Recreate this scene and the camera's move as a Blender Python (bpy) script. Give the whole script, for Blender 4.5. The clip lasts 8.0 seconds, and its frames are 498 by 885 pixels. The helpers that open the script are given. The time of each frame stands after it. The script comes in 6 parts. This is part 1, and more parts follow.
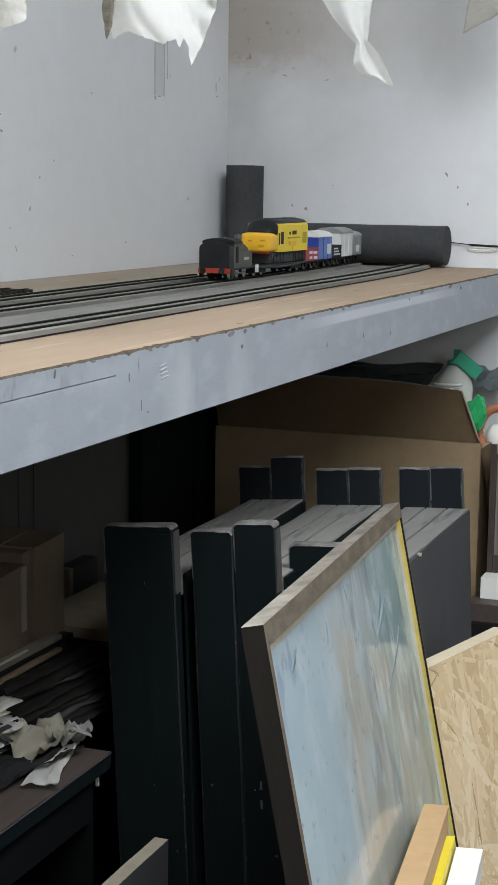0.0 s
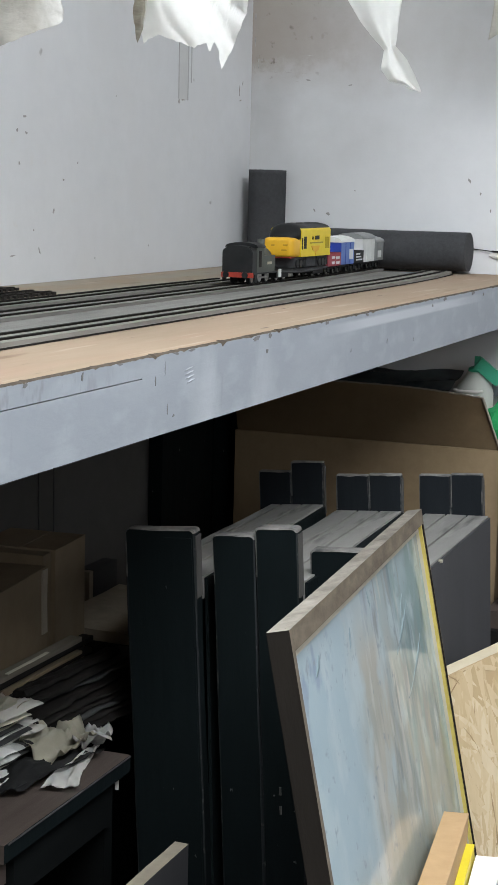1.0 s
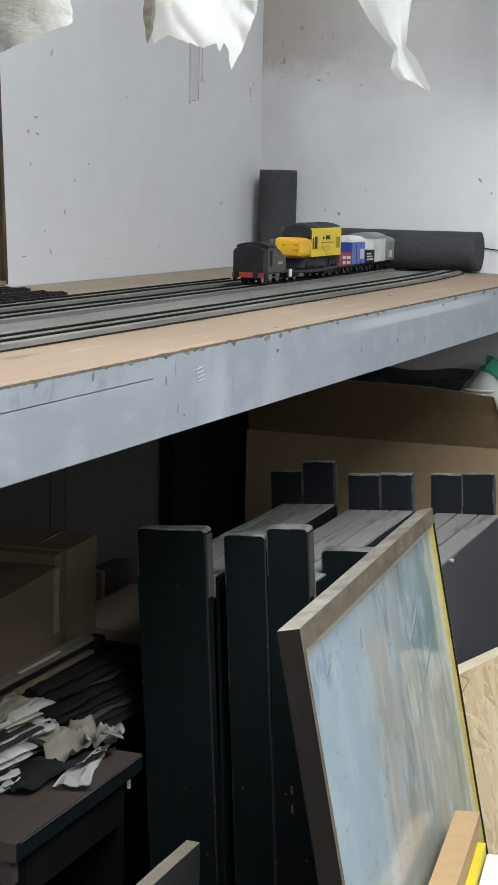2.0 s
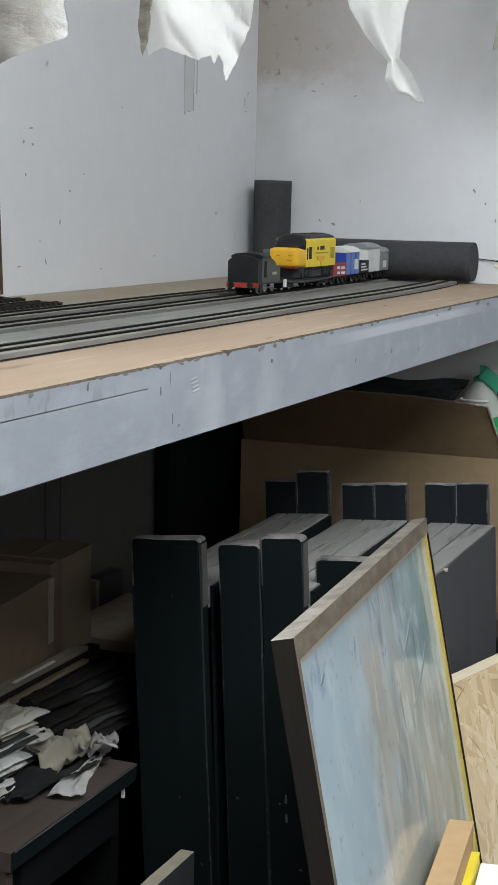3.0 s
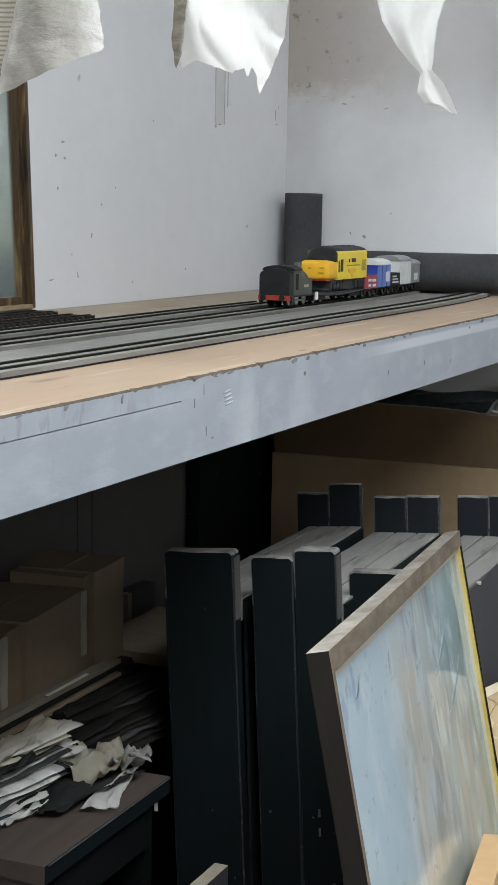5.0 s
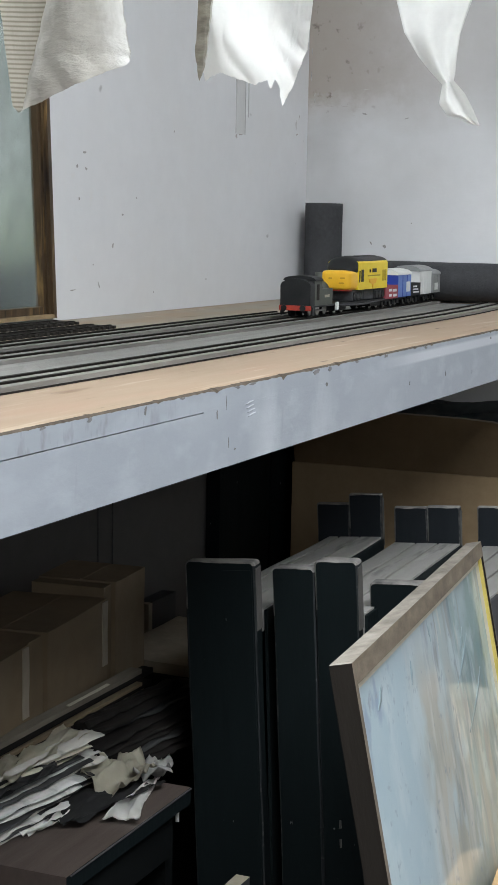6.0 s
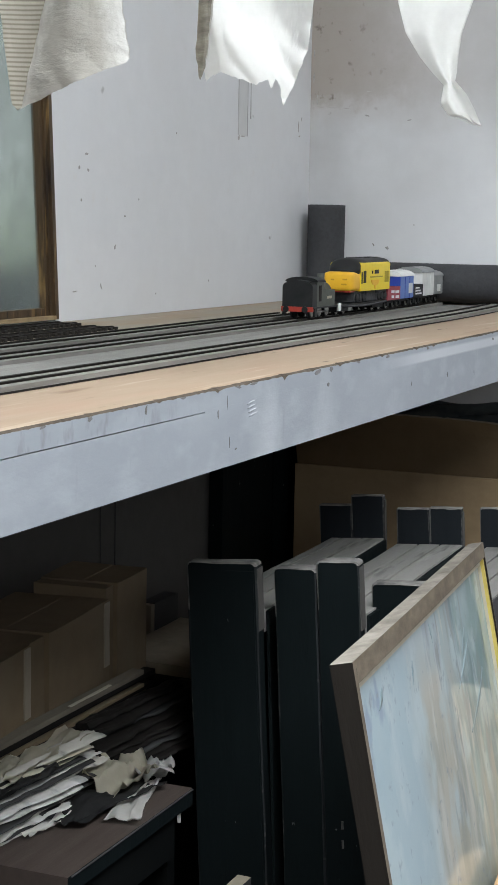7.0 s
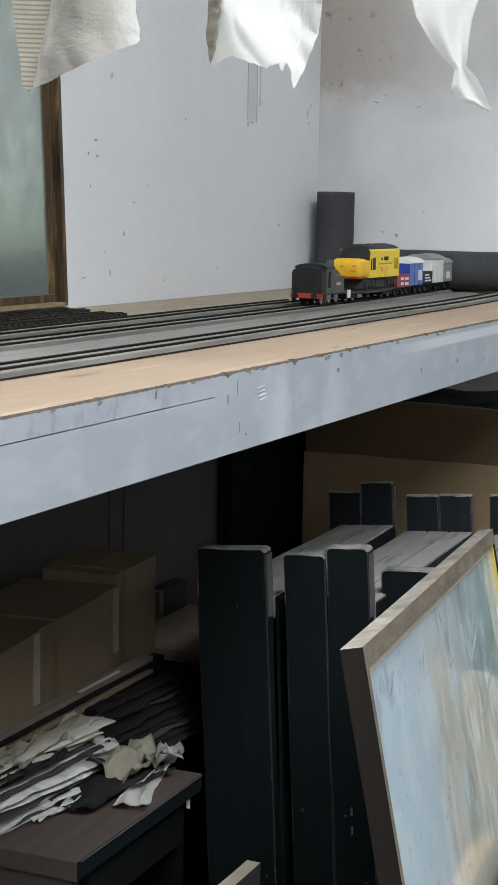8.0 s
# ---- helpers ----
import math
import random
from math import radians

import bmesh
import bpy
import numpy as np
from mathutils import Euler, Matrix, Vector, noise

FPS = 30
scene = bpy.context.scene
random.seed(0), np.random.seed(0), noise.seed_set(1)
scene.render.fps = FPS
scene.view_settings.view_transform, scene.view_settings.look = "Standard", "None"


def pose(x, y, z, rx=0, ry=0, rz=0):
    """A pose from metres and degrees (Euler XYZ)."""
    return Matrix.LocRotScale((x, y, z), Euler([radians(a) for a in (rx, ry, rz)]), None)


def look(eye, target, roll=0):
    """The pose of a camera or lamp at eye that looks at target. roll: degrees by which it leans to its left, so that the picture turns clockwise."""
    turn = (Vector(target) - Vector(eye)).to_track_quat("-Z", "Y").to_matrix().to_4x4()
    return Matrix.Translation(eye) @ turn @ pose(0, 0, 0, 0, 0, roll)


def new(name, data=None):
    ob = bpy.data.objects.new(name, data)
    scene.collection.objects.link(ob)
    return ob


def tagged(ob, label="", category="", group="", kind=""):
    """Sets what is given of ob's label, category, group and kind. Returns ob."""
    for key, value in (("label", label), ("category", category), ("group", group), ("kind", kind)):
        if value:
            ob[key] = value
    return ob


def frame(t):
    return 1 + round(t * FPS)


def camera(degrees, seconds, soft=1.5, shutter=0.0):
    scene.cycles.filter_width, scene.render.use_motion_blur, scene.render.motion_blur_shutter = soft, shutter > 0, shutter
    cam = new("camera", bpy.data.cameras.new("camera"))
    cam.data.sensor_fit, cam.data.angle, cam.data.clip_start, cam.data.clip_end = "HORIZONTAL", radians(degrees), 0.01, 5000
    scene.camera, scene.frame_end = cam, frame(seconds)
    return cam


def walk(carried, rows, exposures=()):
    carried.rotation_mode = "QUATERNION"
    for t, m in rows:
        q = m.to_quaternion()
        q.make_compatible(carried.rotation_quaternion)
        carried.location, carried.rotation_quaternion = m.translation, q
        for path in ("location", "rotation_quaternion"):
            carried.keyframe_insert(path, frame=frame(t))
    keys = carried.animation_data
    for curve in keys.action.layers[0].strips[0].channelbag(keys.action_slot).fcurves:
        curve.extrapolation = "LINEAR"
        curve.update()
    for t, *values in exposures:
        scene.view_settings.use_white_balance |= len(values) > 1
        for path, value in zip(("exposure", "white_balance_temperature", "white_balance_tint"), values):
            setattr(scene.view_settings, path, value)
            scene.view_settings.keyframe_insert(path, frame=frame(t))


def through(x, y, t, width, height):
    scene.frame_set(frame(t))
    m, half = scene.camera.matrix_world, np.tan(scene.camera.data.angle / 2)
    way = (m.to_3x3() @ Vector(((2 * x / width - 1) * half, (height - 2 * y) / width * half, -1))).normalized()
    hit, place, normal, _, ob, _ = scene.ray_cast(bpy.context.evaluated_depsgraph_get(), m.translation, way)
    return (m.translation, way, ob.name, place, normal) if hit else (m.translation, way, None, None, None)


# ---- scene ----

# camera: a zoomed-in hand-held camera that pans a little to its left
ROOM_X0, ROOM_Y0, CEIL = -3.4, -2.7, 2.3
cam = camera(17.293, 8.0, soft=1.25)
PATH = [
    (0.0, -1.9422, -0.3870, 1.0930, 81.092, -0.870, -69.354),
    (0.5, -1.9457, -0.3840, 1.0952, 81.267, -1.274, -69.049),
    (1.0, -1.9432, -0.3804, 1.0929, 81.228, -1.434, -68.766),
    (1.5, -1.9440, -0.3815, 1.0923, 81.173, -1.273, -68.376),
    (1.7, -1.9445, -0.3818, 1.0925, 81.176, -1.265, -68.328),
    (2.8, -1.9476, -0.3833, 1.0933, 81.502, -1.254, -68.578),
    (3.0, -1.9481, -0.3836, 1.0935, 81.567, -1.308, -68.540),
    (3.5, -1.9473, -0.3813, 1.0935, 81.714, -1.327, -68.497),
    (4.0, -1.9469, -0.3823, 1.0922, 81.839, -1.298, -68.416),
    (4.5, -1.9476, -0.3817, 1.0918, 81.835, -1.264, -68.293),
    (4.7, -1.9478, -0.3812, 1.0922, 81.889, -1.175, -67.977),
    (5.8, -1.9492, -0.3787, 1.0943, 82.236, -1.104, -67.044),
    (6.0, -1.9494, -0.3782, 1.0947, 82.280, -1.087, -66.922),
    (6.5, -1.9485, -0.3782, 1.0936, 82.386, -1.049, -66.801),
    (7.0, -1.9485, -0.3798, 1.0925, 82.402, -1.032, -66.784),
    (7.5, -1.9477, -0.3783, 1.0908, 82.230, -1.063, -66.725),
    (8.0, -1.9476, -0.3781, 1.0897, 82.029, -1.067, -66.505),
]
walk(cam, [(t, pose(x, y, z, rx, ry, rz)) for t, x, y, z, rx, ry, rz in PATH],
     exposures=[(0.0, -0.16), (0.5, -0.05), (1.0, -0.01), (1.5, 0.02), (3.0, -0.17), (3.5, -0.17), (4.0, -0.13), (4.5, -0.06), (6.0, -0.01), (8.0, 0.01)])

# ---- light: overcast daylight by the window, plus two lamps added in unseen openings ----
world = bpy.data.worlds.new("world")
scene.world = world
world.use_nodes = True
wn = world.node_tree
sky = wn.nodes.new("ShaderNodeTexSky")
sky.sky_type, sky.sun_disc = "NISHITA", False
sky.sun_elevation, sky.sun_rotation = radians(40), radians(150)
wn.links.new(sky.outputs[0], wn.nodes["Background"].inputs[0])
wn.nodes["Background"].inputs[1].default_value = 0.12
sun_data = bpy.data.lights.new("sun", "SUN")
sun_data.energy, sun_data.angle, sun_data.color = 1.0, radians(14), (1, 0.97, 0.93)
sun_lamp = new("sun", sun_data)
sun_lamp.matrix_world = look((-1.0, -4, 5), (0, 0, 0))


def area_lamp(name, eye, target, sx, sy, watts, colour):
    data = bpy.data.lights.new(name, "AREA")
    data.shape, data.size, data.size_y, data.energy, data.color = "RECTANGLE", sx, sy, watts, colour
    lamp = new(name, data)
    lamp.matrix_world = look(eye, target)
    return lamp


# overhead and west lamps are added fill; no such source is seen
area_lamp("overhead_fill_lamp", (-1.95, -0.90, 2.335), (-1.95, -0.88, 0), 1.42, 1.46, 93, (0.92, 0.965, 1.0))
area_lamp("west_fill_lamp", (ROOM_X0 + 0.02, -2.12, 1.74), (-0.6, 0, 1.10), 1.0, 0.72, 12, (0.925, 0.97, 1.0))
area_lamp("window_lamp", (-1.12, 0.368, 1.62), (-1.12, -1.0, 1.45), 0.7, 0.36, 3.5, (0.94, 0.975, 1.0))


# ---- materials ----
def material(name, base, other=None, rough=0.7, metal=0.0, grain=30.0, patch=4.0, bump=0.15, stretch=(1, 1, 1), coat=0.0, amount=0.5, spec=0.3, through=0.0, bias=0.0):
    """Two colours mixed by fine grain and wide patches, with bump and uneven gloss."""
    mat = bpy.data.materials.new(name)
    mat.use_nodes = True
    nt = mat.node_tree
    bsdf = nt.nodes["Principled BSDF"]
    other = other or tuple(c * 0.7 for c in base)
    co = nt.nodes.new("ShaderNodeTexCoord")
    mp = nt.nodes.new("ShaderNodeMapping")
    mp.inputs["Scale"].default_value = stretch
    nt.links.new(co.outputs["Object"], mp.inputs["Vector"])
    fine, wide = nt.nodes.new("ShaderNodeTexNoise"), nt.nodes.new("ShaderNodeTexNoise")
    for tex, scale, det in ((fine, grain, 8.0), (wide, patch, 4.0)):
        tex.inputs["Scale"].default_value, tex.inputs["Detail"].default_value, tex.inputs["Roughness"].default_value = scale, det, 0.65
        nt.links.new(mp.outputs[0], tex.inputs["Vector"])
    add = nt.nodes.new("ShaderNodeMath")
    add.operation = "ADD"
    nt.links.new(fine.outputs[0], add.inputs[0])
    nt.links.new(wide.outputs[0], add.inputs[1])
    ramp = nt.nodes.new("ShaderNodeMapRange")
    ramp.inputs["From Min"].default_value, ramp.inputs["From Max"].default_value = 1.0 + bias - amount * 0.5, 1.0 + bias + amount * 0.5
    nt.links.new(add.outputs[0], ramp.inputs["Value"])
    mix = nt.nodes.new("ShaderNodeMix")
    mix.data_type = "RGBA"
    mix.inputs["A"].default_value, mix.inputs["B"].default_value = (*base, 1), (*other, 1)
    nt.links.new(ramp.outputs[0], mix.inputs["Factor"])
    nt.links.new(mix.outputs["Result"], bsdf.inputs["Base Color"])
    rr = nt.nodes.new("ShaderNodeMapRange")
    rr.inputs["To Min"].default_value, rr.inputs["To Max"].default_value = max(0.02, rough - 0.1), min(1.0, rough + 0.12)
    nt.links.new(fine.outputs[0], rr.inputs["Value"])
    nt.links.new(rr.outputs[0], bsdf.inputs["Roughness"])
    bsdf.inputs["Metallic"].default_value = metal
    bsdf.inputs["Specular IOR Level"].default_value = spec
    bsdf.inputs["Coat Weight"].default_value = coat
    bsdf.inputs["Coat Roughness"].default_value = 0.08
    if through:
        tr = nt.nodes.new("ShaderNodeBsdfTranslucent")
        nt.links.new(mix.outputs["Result"], tr.inputs["Color"])
        both = nt.nodes.new("ShaderNodeMixShader")
        both.inputs[0].default_value = through
        nt.links.new(bsdf.outputs[0], both.inputs[1])
        nt.links.new(tr.outputs[0], both.inputs[2])
        nt.links.new(both.outputs[0], nt.nodes["Material Output"].inputs[0])
    if bump:
        bp = nt.nodes.new("ShaderNodeBump")
        bp.inputs["Strength"].default_value, bp.inputs["Distance"].default_value = bump, 0.002
        nt.links.new(fine.outputs[0], bp.inputs["Height"])
        nt.links.new(bp.outputs[0], bsdf.inputs["Normal"])
    return mat


def extra(mat):
    """The pieces of a material made by material(): tree, shader, and the colour that feeds the shader."""
    nt = mat.node_tree
    bsdf = nt.nodes["Principled BSDF"]
    return nt, bsdf, bsdf.inputs["Base Color"].links[0].from_socket


def spots(mat, colour, scale, low, high, stretch=(1, 1, 1), detail=3.0, within=None, seed=0.0):
    """Lays stains or painted shade of another colour over a material; within: (axis, from, to) fades them in along an
    axis of the object.
    """
    nt, bsdf, old = extra(mat)
    co = nt.nodes.new("ShaderNodeTexCoord")
    mp = nt.nodes.new("ShaderNodeMapping")
    mp.inputs["Scale"].default_value, mp.inputs["Location"].default_value = stretch, (seed, seed, seed)
    nt.links.new(co.outputs["Object"], mp.inputs["Vector"])
    tex = nt.nodes.new("ShaderNodeTexNoise")
    tex.inputs["Scale"].default_value, tex.inputs["Detail"].default_value = scale, detail
    nt.links.new(mp.outputs[0], tex.inputs["Vector"])
    mr = nt.nodes.new("ShaderNodeMapRange")
    mr.inputs["From Min"].default_value, mr.inputs["From Max"].default_value = low, high
    nt.links.new(tex.outputs[0], mr.inputs["Value"])
    fac = mr.outputs[0]
    for axis, a, b in within or ():
        sep = nt.nodes.new("ShaderNodeSeparateXYZ")
        nt.links.new(co.outputs["Object"], sep.inputs[0])
        m2 = nt.nodes.new("ShaderNodeMapRange")
        m2.inputs["From Min"].default_value, m2.inputs["From Max"].default_value = a, b
        nt.links.new(sep.outputs["XYZ".index(axis)], m2.inputs["Value"])
        mul = nt.nodes.new("ShaderNodeMath")
        mul.operation = "MULTIPLY"
        nt.links.new(fac, mul.inputs[0])
        nt.links.new(m2.outputs[0], mul.inputs[1])
        fac = mul.outputs[0]
    mix = nt.nodes.new("ShaderNodeMix")
    mix.data_type = "RGBA"
    mix.inputs["B"].default_value = (*colour, 1)
    nt.links.new(fac, mix.inputs["Factor"])
    nt.links.new(old, mix.inputs["A"])
    nt.links.new(mix.outputs["Result"], bsdf.inputs["Base Color"])
    return mat


M_WALL = material("painted_plaster", (0.72, 0.73, 0.75), (0.67, 0.68, 0.70), 0.85, grain=40, patch=5, bump=0.25, amount=0.8)
spots(M_WALL, (0.16, 0.15, 0.14), 26, 0.725, 0.78, seed=3.1)
spots(M_WALL, (0.69, 0.69, 0.70), 9, 0.54, 0.78, stretch=(1, 1, 0.6), seed=1.3)
spots(M_WALL, (0.69, 0.69, 0.695), 70, 0.64, 0.78, detail=6, seed=6.3)
M_WALL_R = material("painted_plaster_end", (0.725, 0.735, 0.755), (0.67, 0.68, 0.70), 0.85, grain=40, patch=5, bump=0.25, amount=0.8)
spots(M_WALL_R, (0.16, 0.15, 0.14), 24, 0.74, 0.79, seed=17.7)
# shade painted into the wall colour: greyer upward and towards the corner
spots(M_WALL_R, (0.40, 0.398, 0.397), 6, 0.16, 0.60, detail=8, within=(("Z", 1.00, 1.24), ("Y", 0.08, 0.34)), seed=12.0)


def bare_patch(mat, colour, scale, wander, z0, z1, y0, y1, seed):
    """Bare plaster above a wandering height, fading out along the wall."""
    nt, bsdf, old = extra(mat)
    co, tex, sep = nt.nodes.new("ShaderNodeTexCoord"), nt.nodes.new("ShaderNodeTexNoise"), nt.nodes.new("ShaderNodeSeparateXYZ")
    mp = nt.nodes.new("ShaderNodeMapping")
    mp.inputs["Location"].default_value = (seed, seed, seed)
    tex.inputs["Scale"].default_value, tex.inputs["Detail"].default_value, tex.inputs["Roughness"].default_value = scale, 9.0, 0.66
    nt.links.new(co.outputs["Object"], mp.inputs["Vector"])
    nt.links.new(mp.outputs[0], tex.inputs["Vector"])
    nt.links.new(co.outputs["Object"], sep.inputs[0])
    fac = None
    for axis, a, b in (("Z", z0, z1), ("Y", y0, y1)):
        shift = nt.nodes.new("ShaderNodeMath")
        shift.operation = "MULTIPLY_ADD"
        nt.links.new(tex.outputs[0], shift.inputs[0])
        shift.inputs[1].default_value = wander * (1.0 if axis == "Z" else 2.5)
        nt.links.new(sep.outputs["XYZ".index(axis)], shift.inputs[2])
        mr = nt.nodes.new("ShaderNodeMapRange")
        mr.inputs["From Min"].default_value, mr.inputs["From Max"].default_value = a, b
        nt.links.new(shift.outputs[0], mr.inputs["Value"])
        if fac:
            mul = nt.nodes.new("ShaderNodeMath")
            mul.operation = "MULTIPLY"
            nt.links.new(fac, mul.inputs[0])
            nt.links.new(mr.outputs[0], mul.inputs[1])
            fac = mul.outputs[0]
        else:
            fac = mr.outputs[0]
    mix = nt.nodes.new("ShaderNodeMix")
    mix.data_type = "RGBA"
    mix.inputs["B"].default_value = (*colour, 1)
    nt.links.new(fac, mix.inputs["Factor"])
    nt.links.new(old, mix.inputs["A"])
    nt.links.new(mix.outputs["Result"], bsdf.inputs["Base Color"])


bare_patch(M_WALL_R, (0.405, 0.378, 0.355), 16, 0.055, 1.230, 1.292, 0.10, 0.44, 2.0)
bare_patch(M_WALL_R, (0.375, 0.340, 0.308), 34, 0.060, 1.266, 1.284, 0.30, 0.44, 9.0)
spots(M_WALL_R, (0.22, 0.195, 0.17), 70, 0.62, 0.70, detail=6, within=(("Z", 1.222, 1.238), ("Y", 0.26, 0.34)), seed=5.0)
# unseen walls that close the room, kept dark to cut bounced light
M_FARWALL = material("dark_unseen_wall", (0.16, 0.13, 0.10), (0.11, 0.09, 0.07), 0.8, stretch=(4, 4, 0.4))
# wall below the shelf: the shade there is put into a near-black colour
M_LOWWALL = material("shaded_lower_wall", (0.066, 0.065, 0.064), (0.095, 0.093, 0.091), 0.95, grain=45, patch=6, bump=0.4, amount=0.9)
M_FLOOR = material("concrete_floor", (0.09, 0.085, 0.08), (0.13, 0.125, 0.12), 0.85, grain=25, patch=3, bump=0.3)
M_CEIL = material("ceiling_boards", (0.55, 0.55, 0.54), (0.45, 0.45, 0.44), 0.8)
M_PLY = material("bare_plywood", (0.355, 0.27, 0.197), (0.295, 0.22, 0.157), 0.8, grain=26, patch=4, bump=0.12, stretch=(0.7, 5, 5), amount=1.0)
spots(M_PLY, (0.35, 0.235, 0.17), 7, 0.46, 0.70, stretch=(0.6, 3, 1), within=(("Y", 0.085, 0.03),), seed=12.2)
spots(M_PLY, (0.31, 0.275, 0.225), 9, 0.34, 0.58, stretch=(0.6, 2, 1), within=(("Y", 0.20, 0.29),), seed=4.2)
spots(M_PLY, (0.22, 0.15, 0.10), 14, 0.66, 0.76, stretch=(0.5, 3, 1), seed=2.2)
spots(M_PLY, (0.15, 0.105, 0.075), 55, 0.67, 0.75, stretch=(0.35, 2.4, 1), detail=5, seed=22.2)
spots(M_PLY, (0.45, 0.36, 0.275), 34, 0.60, 0.76, stretch=(0.25, 3.5, 1), detail=5, seed=32.2)
M_FASCIA = material("grey_painted_wood", (0.284, 0.308, 0.342), (0.312, 0.337, 0.371), 0.6, grain=55, patch=9, bump=0.2, stretch=(0.5, 1, 1.2), amount=1.1)
spots(M_FASCIA, (0.355, 0.380, 0.414), 16, 0.52, 0.80, stretch=(0.35, 1, 1.6), detail=7, seed=5.0)
spots(M_FASCIA, (0.31, 0.332, 0.365), 20, 0.60, 0.80, stretch=(0.8, 1, 1.0), seed=15.0)
spots(M_FASCIA, (0.345, 0.372, 0.408), 60, 0.50, 0.70, stretch=(0.5, 1, 1.0), detail=8, seed=25.0)
spots(M_FASCIA, (0.315, 0.338, 0.37), 70, 0.60, 0.78, stretch=(0.8, 1, 0.8), detail=8, seed=35.0)
spots(M_FASCIA, (0.29, 0.31, 0.34), 110, 0.64, 0.74, stretch=(1.4, 1, 0.2), detail=6, seed=45.0)
spots(M_FASCIA, (0.22, 0.225, 0.235), 30, 0.735, 0.79, stretch=(1.3, 1, 0.9), seed=9.0)
spots(M_FASCIA, (0.24, 0.25, 0.265), 60, 0.56, 0.66, stretch=(1.7, 1, 0.6), detail=8, within=(("Z", 0.9865, 0.9885), ("X", -1.12, -1.22)), seed=19.0)
spots(M_FASCIA, (0.47, 0.495, 0.525), 14, 0.30, 0.52, stretch=(0.3, 1, 1.6), detail=6, within=(("Z", 0.9868, 0.9885), ("Z", 0.9962, 0.9940), ("X", -0.82, -0.70), ("X", -0.30, -0.40)), seed=51.0)
spots(M_FASCIA, (0.425, 0.452, 0.485), 12, 0.48, 0.60, stretch=(0.9, 1, 0.5), detail=6, within=(("X", -1.06, -1.02), ("X", -0.90, -0.94)), seed=57.0)
M_FILLER = material("pale_filler", (0.45, 0.475, 0.51), (0.40, 0.425, 0.46), 0.7, grain=25, patch=8, bump=0.3, stretch=(0.4, 1, 1), amount=0.9)
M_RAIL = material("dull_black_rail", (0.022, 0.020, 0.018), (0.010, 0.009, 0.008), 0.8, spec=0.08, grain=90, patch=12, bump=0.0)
# rail sides: nearly black, with the shadow beside them in the colour
M_RAILSIDE = material("shadowed_rail_side", (0.008, 0.0072, 0.0065), (0.018, 0.016, 0.014), 0.85, spec=0.05, grain=90, patch=12, bump=0.0)
M_SLEEPER = material("black_plastic_sleeper", (0.014, 0.012, 0.011), (0.035, 0.032, 0.029), 0.75, spec=0.1, grain=80)
M_UNDERLAY = material("grey_track_bed", (0.262, 0.256, 0.242), (0.145, 0.140, 0.131), 0.9, grain=90, patch=22, bump=0.5, stretch=(0.16, 2.2, 1), amount=0.9)
M_BALLAST = material("grey_foam_ballast", (0.275, 0.262, 0.238), (0.115, 0.109, 0.098), 0.9, grain=60, patch=20, bump=0.4, stretch=(0.12, 3, 1), amount=0.8)
M_BALLASTD = material("dark_foam_ballast", (0.23, 0.22, 0.205), (0.115, 0.11, 0.10), 0.9, grain=60, patch=20, bump=0.4, stretch=(0.12, 3, 1), amount=0.8)
M_FOAM = material("charcoal_foam", (0.034, 0.035, 0.038), (0.068, 0.070, 0.075), 0.85, grain=220, patch=14, bump=0.5, amount=0.8)
M_BLACK = material("black_painted_timber", (0.0031, 0.0055, 0.0062), (0.0068, 0.0110, 0.0122), 0.75, spec=0.10, grain=30, patch=5, bump=0.3, stretch=(2, 2, 0.3), amount=0.9)
spots(M_BLACK, (0.16, 0.165, 0.165), 150, 0.735, 0.77, stretch=(1, 1, 0.5), seed=31.0)
M_WORN = material("worn_grey_timber", (0.185, 0.180, 0.172), (0.270, 0.262, 0.250), 0.8, grain=55, patch=14, bump=0.5, stretch=(0.35, 1.8, 1.8), amount=0.85)
spots(M_WORN, (0.105, 0.101, 0.097), 45, 0.60, 0.74, stretch=(0.22, 2, 1), detail=7, seed=3.3)
spots(M_WORN, (0.29, 0.28, 0.265), 60, 0.60, 0.74, stretch=(0.25, 2, 1), detail=6, seed=8.3)
M_RUBBED = material("rubbed_black_edge", (0.05, 0.05, 0.05), (0.27, 0.255, 0.24), 0.8, grain=60, patch=14, bump=0.3, amount=0.5, bias=0.02)
# rear posts: black timber with the light on them mixed into its colour
M_LITBLACK = material("lit_black_timber", (0.006, 0.0085, 0.011), (0.015, 0.018, 0.022), 0.75, spec=0.15, grain=40, patch=8, bump=0.3, stretch=(2, 2, 0.4), amount=0.9)
M_SCRAPED = material("scraped_black_edge", (0.012, 0.014, 0.016), (0.16, 0.155, 0.15), 0.8, grain=60, patch=9, bump=0.3, amount=0.25, bias=0.19)
M_CHEEK = material("rubbed_grey_cheek", (0.13, 0.122, 0.114), (0.035, 0.034, 0.033), 0.85, grain=45, patch=14, bump=0.4, stretch=(1, 1, 0.5), amount=0.9)
M_CARD = material("brown_cardboard", (0.335, 0.243, 0.147), (0.25, 0.180, 0.106), 0.85, grain=60, patch=4, bump=0.15, amount=0.8)
M_CARD2 = material("olive_brown_cardboard", (0.200, 0.150, 0.096), (0.150, 0.113, 0.072), 0.85, grain=50, patch=6, bump=0.2, amount=0.9)
spots(M_CARD2, (0.18, 0.14, 0.094), 26, 0.52, 0.66, stretch=(1.6, 1, 0.5), detail=6, seed=6.6)
M_TAPE = material("buff_parcel_tape", (0.34, 0.30, 0.245), (0.27, 0.235, 0.19), 0.35, grain=40)
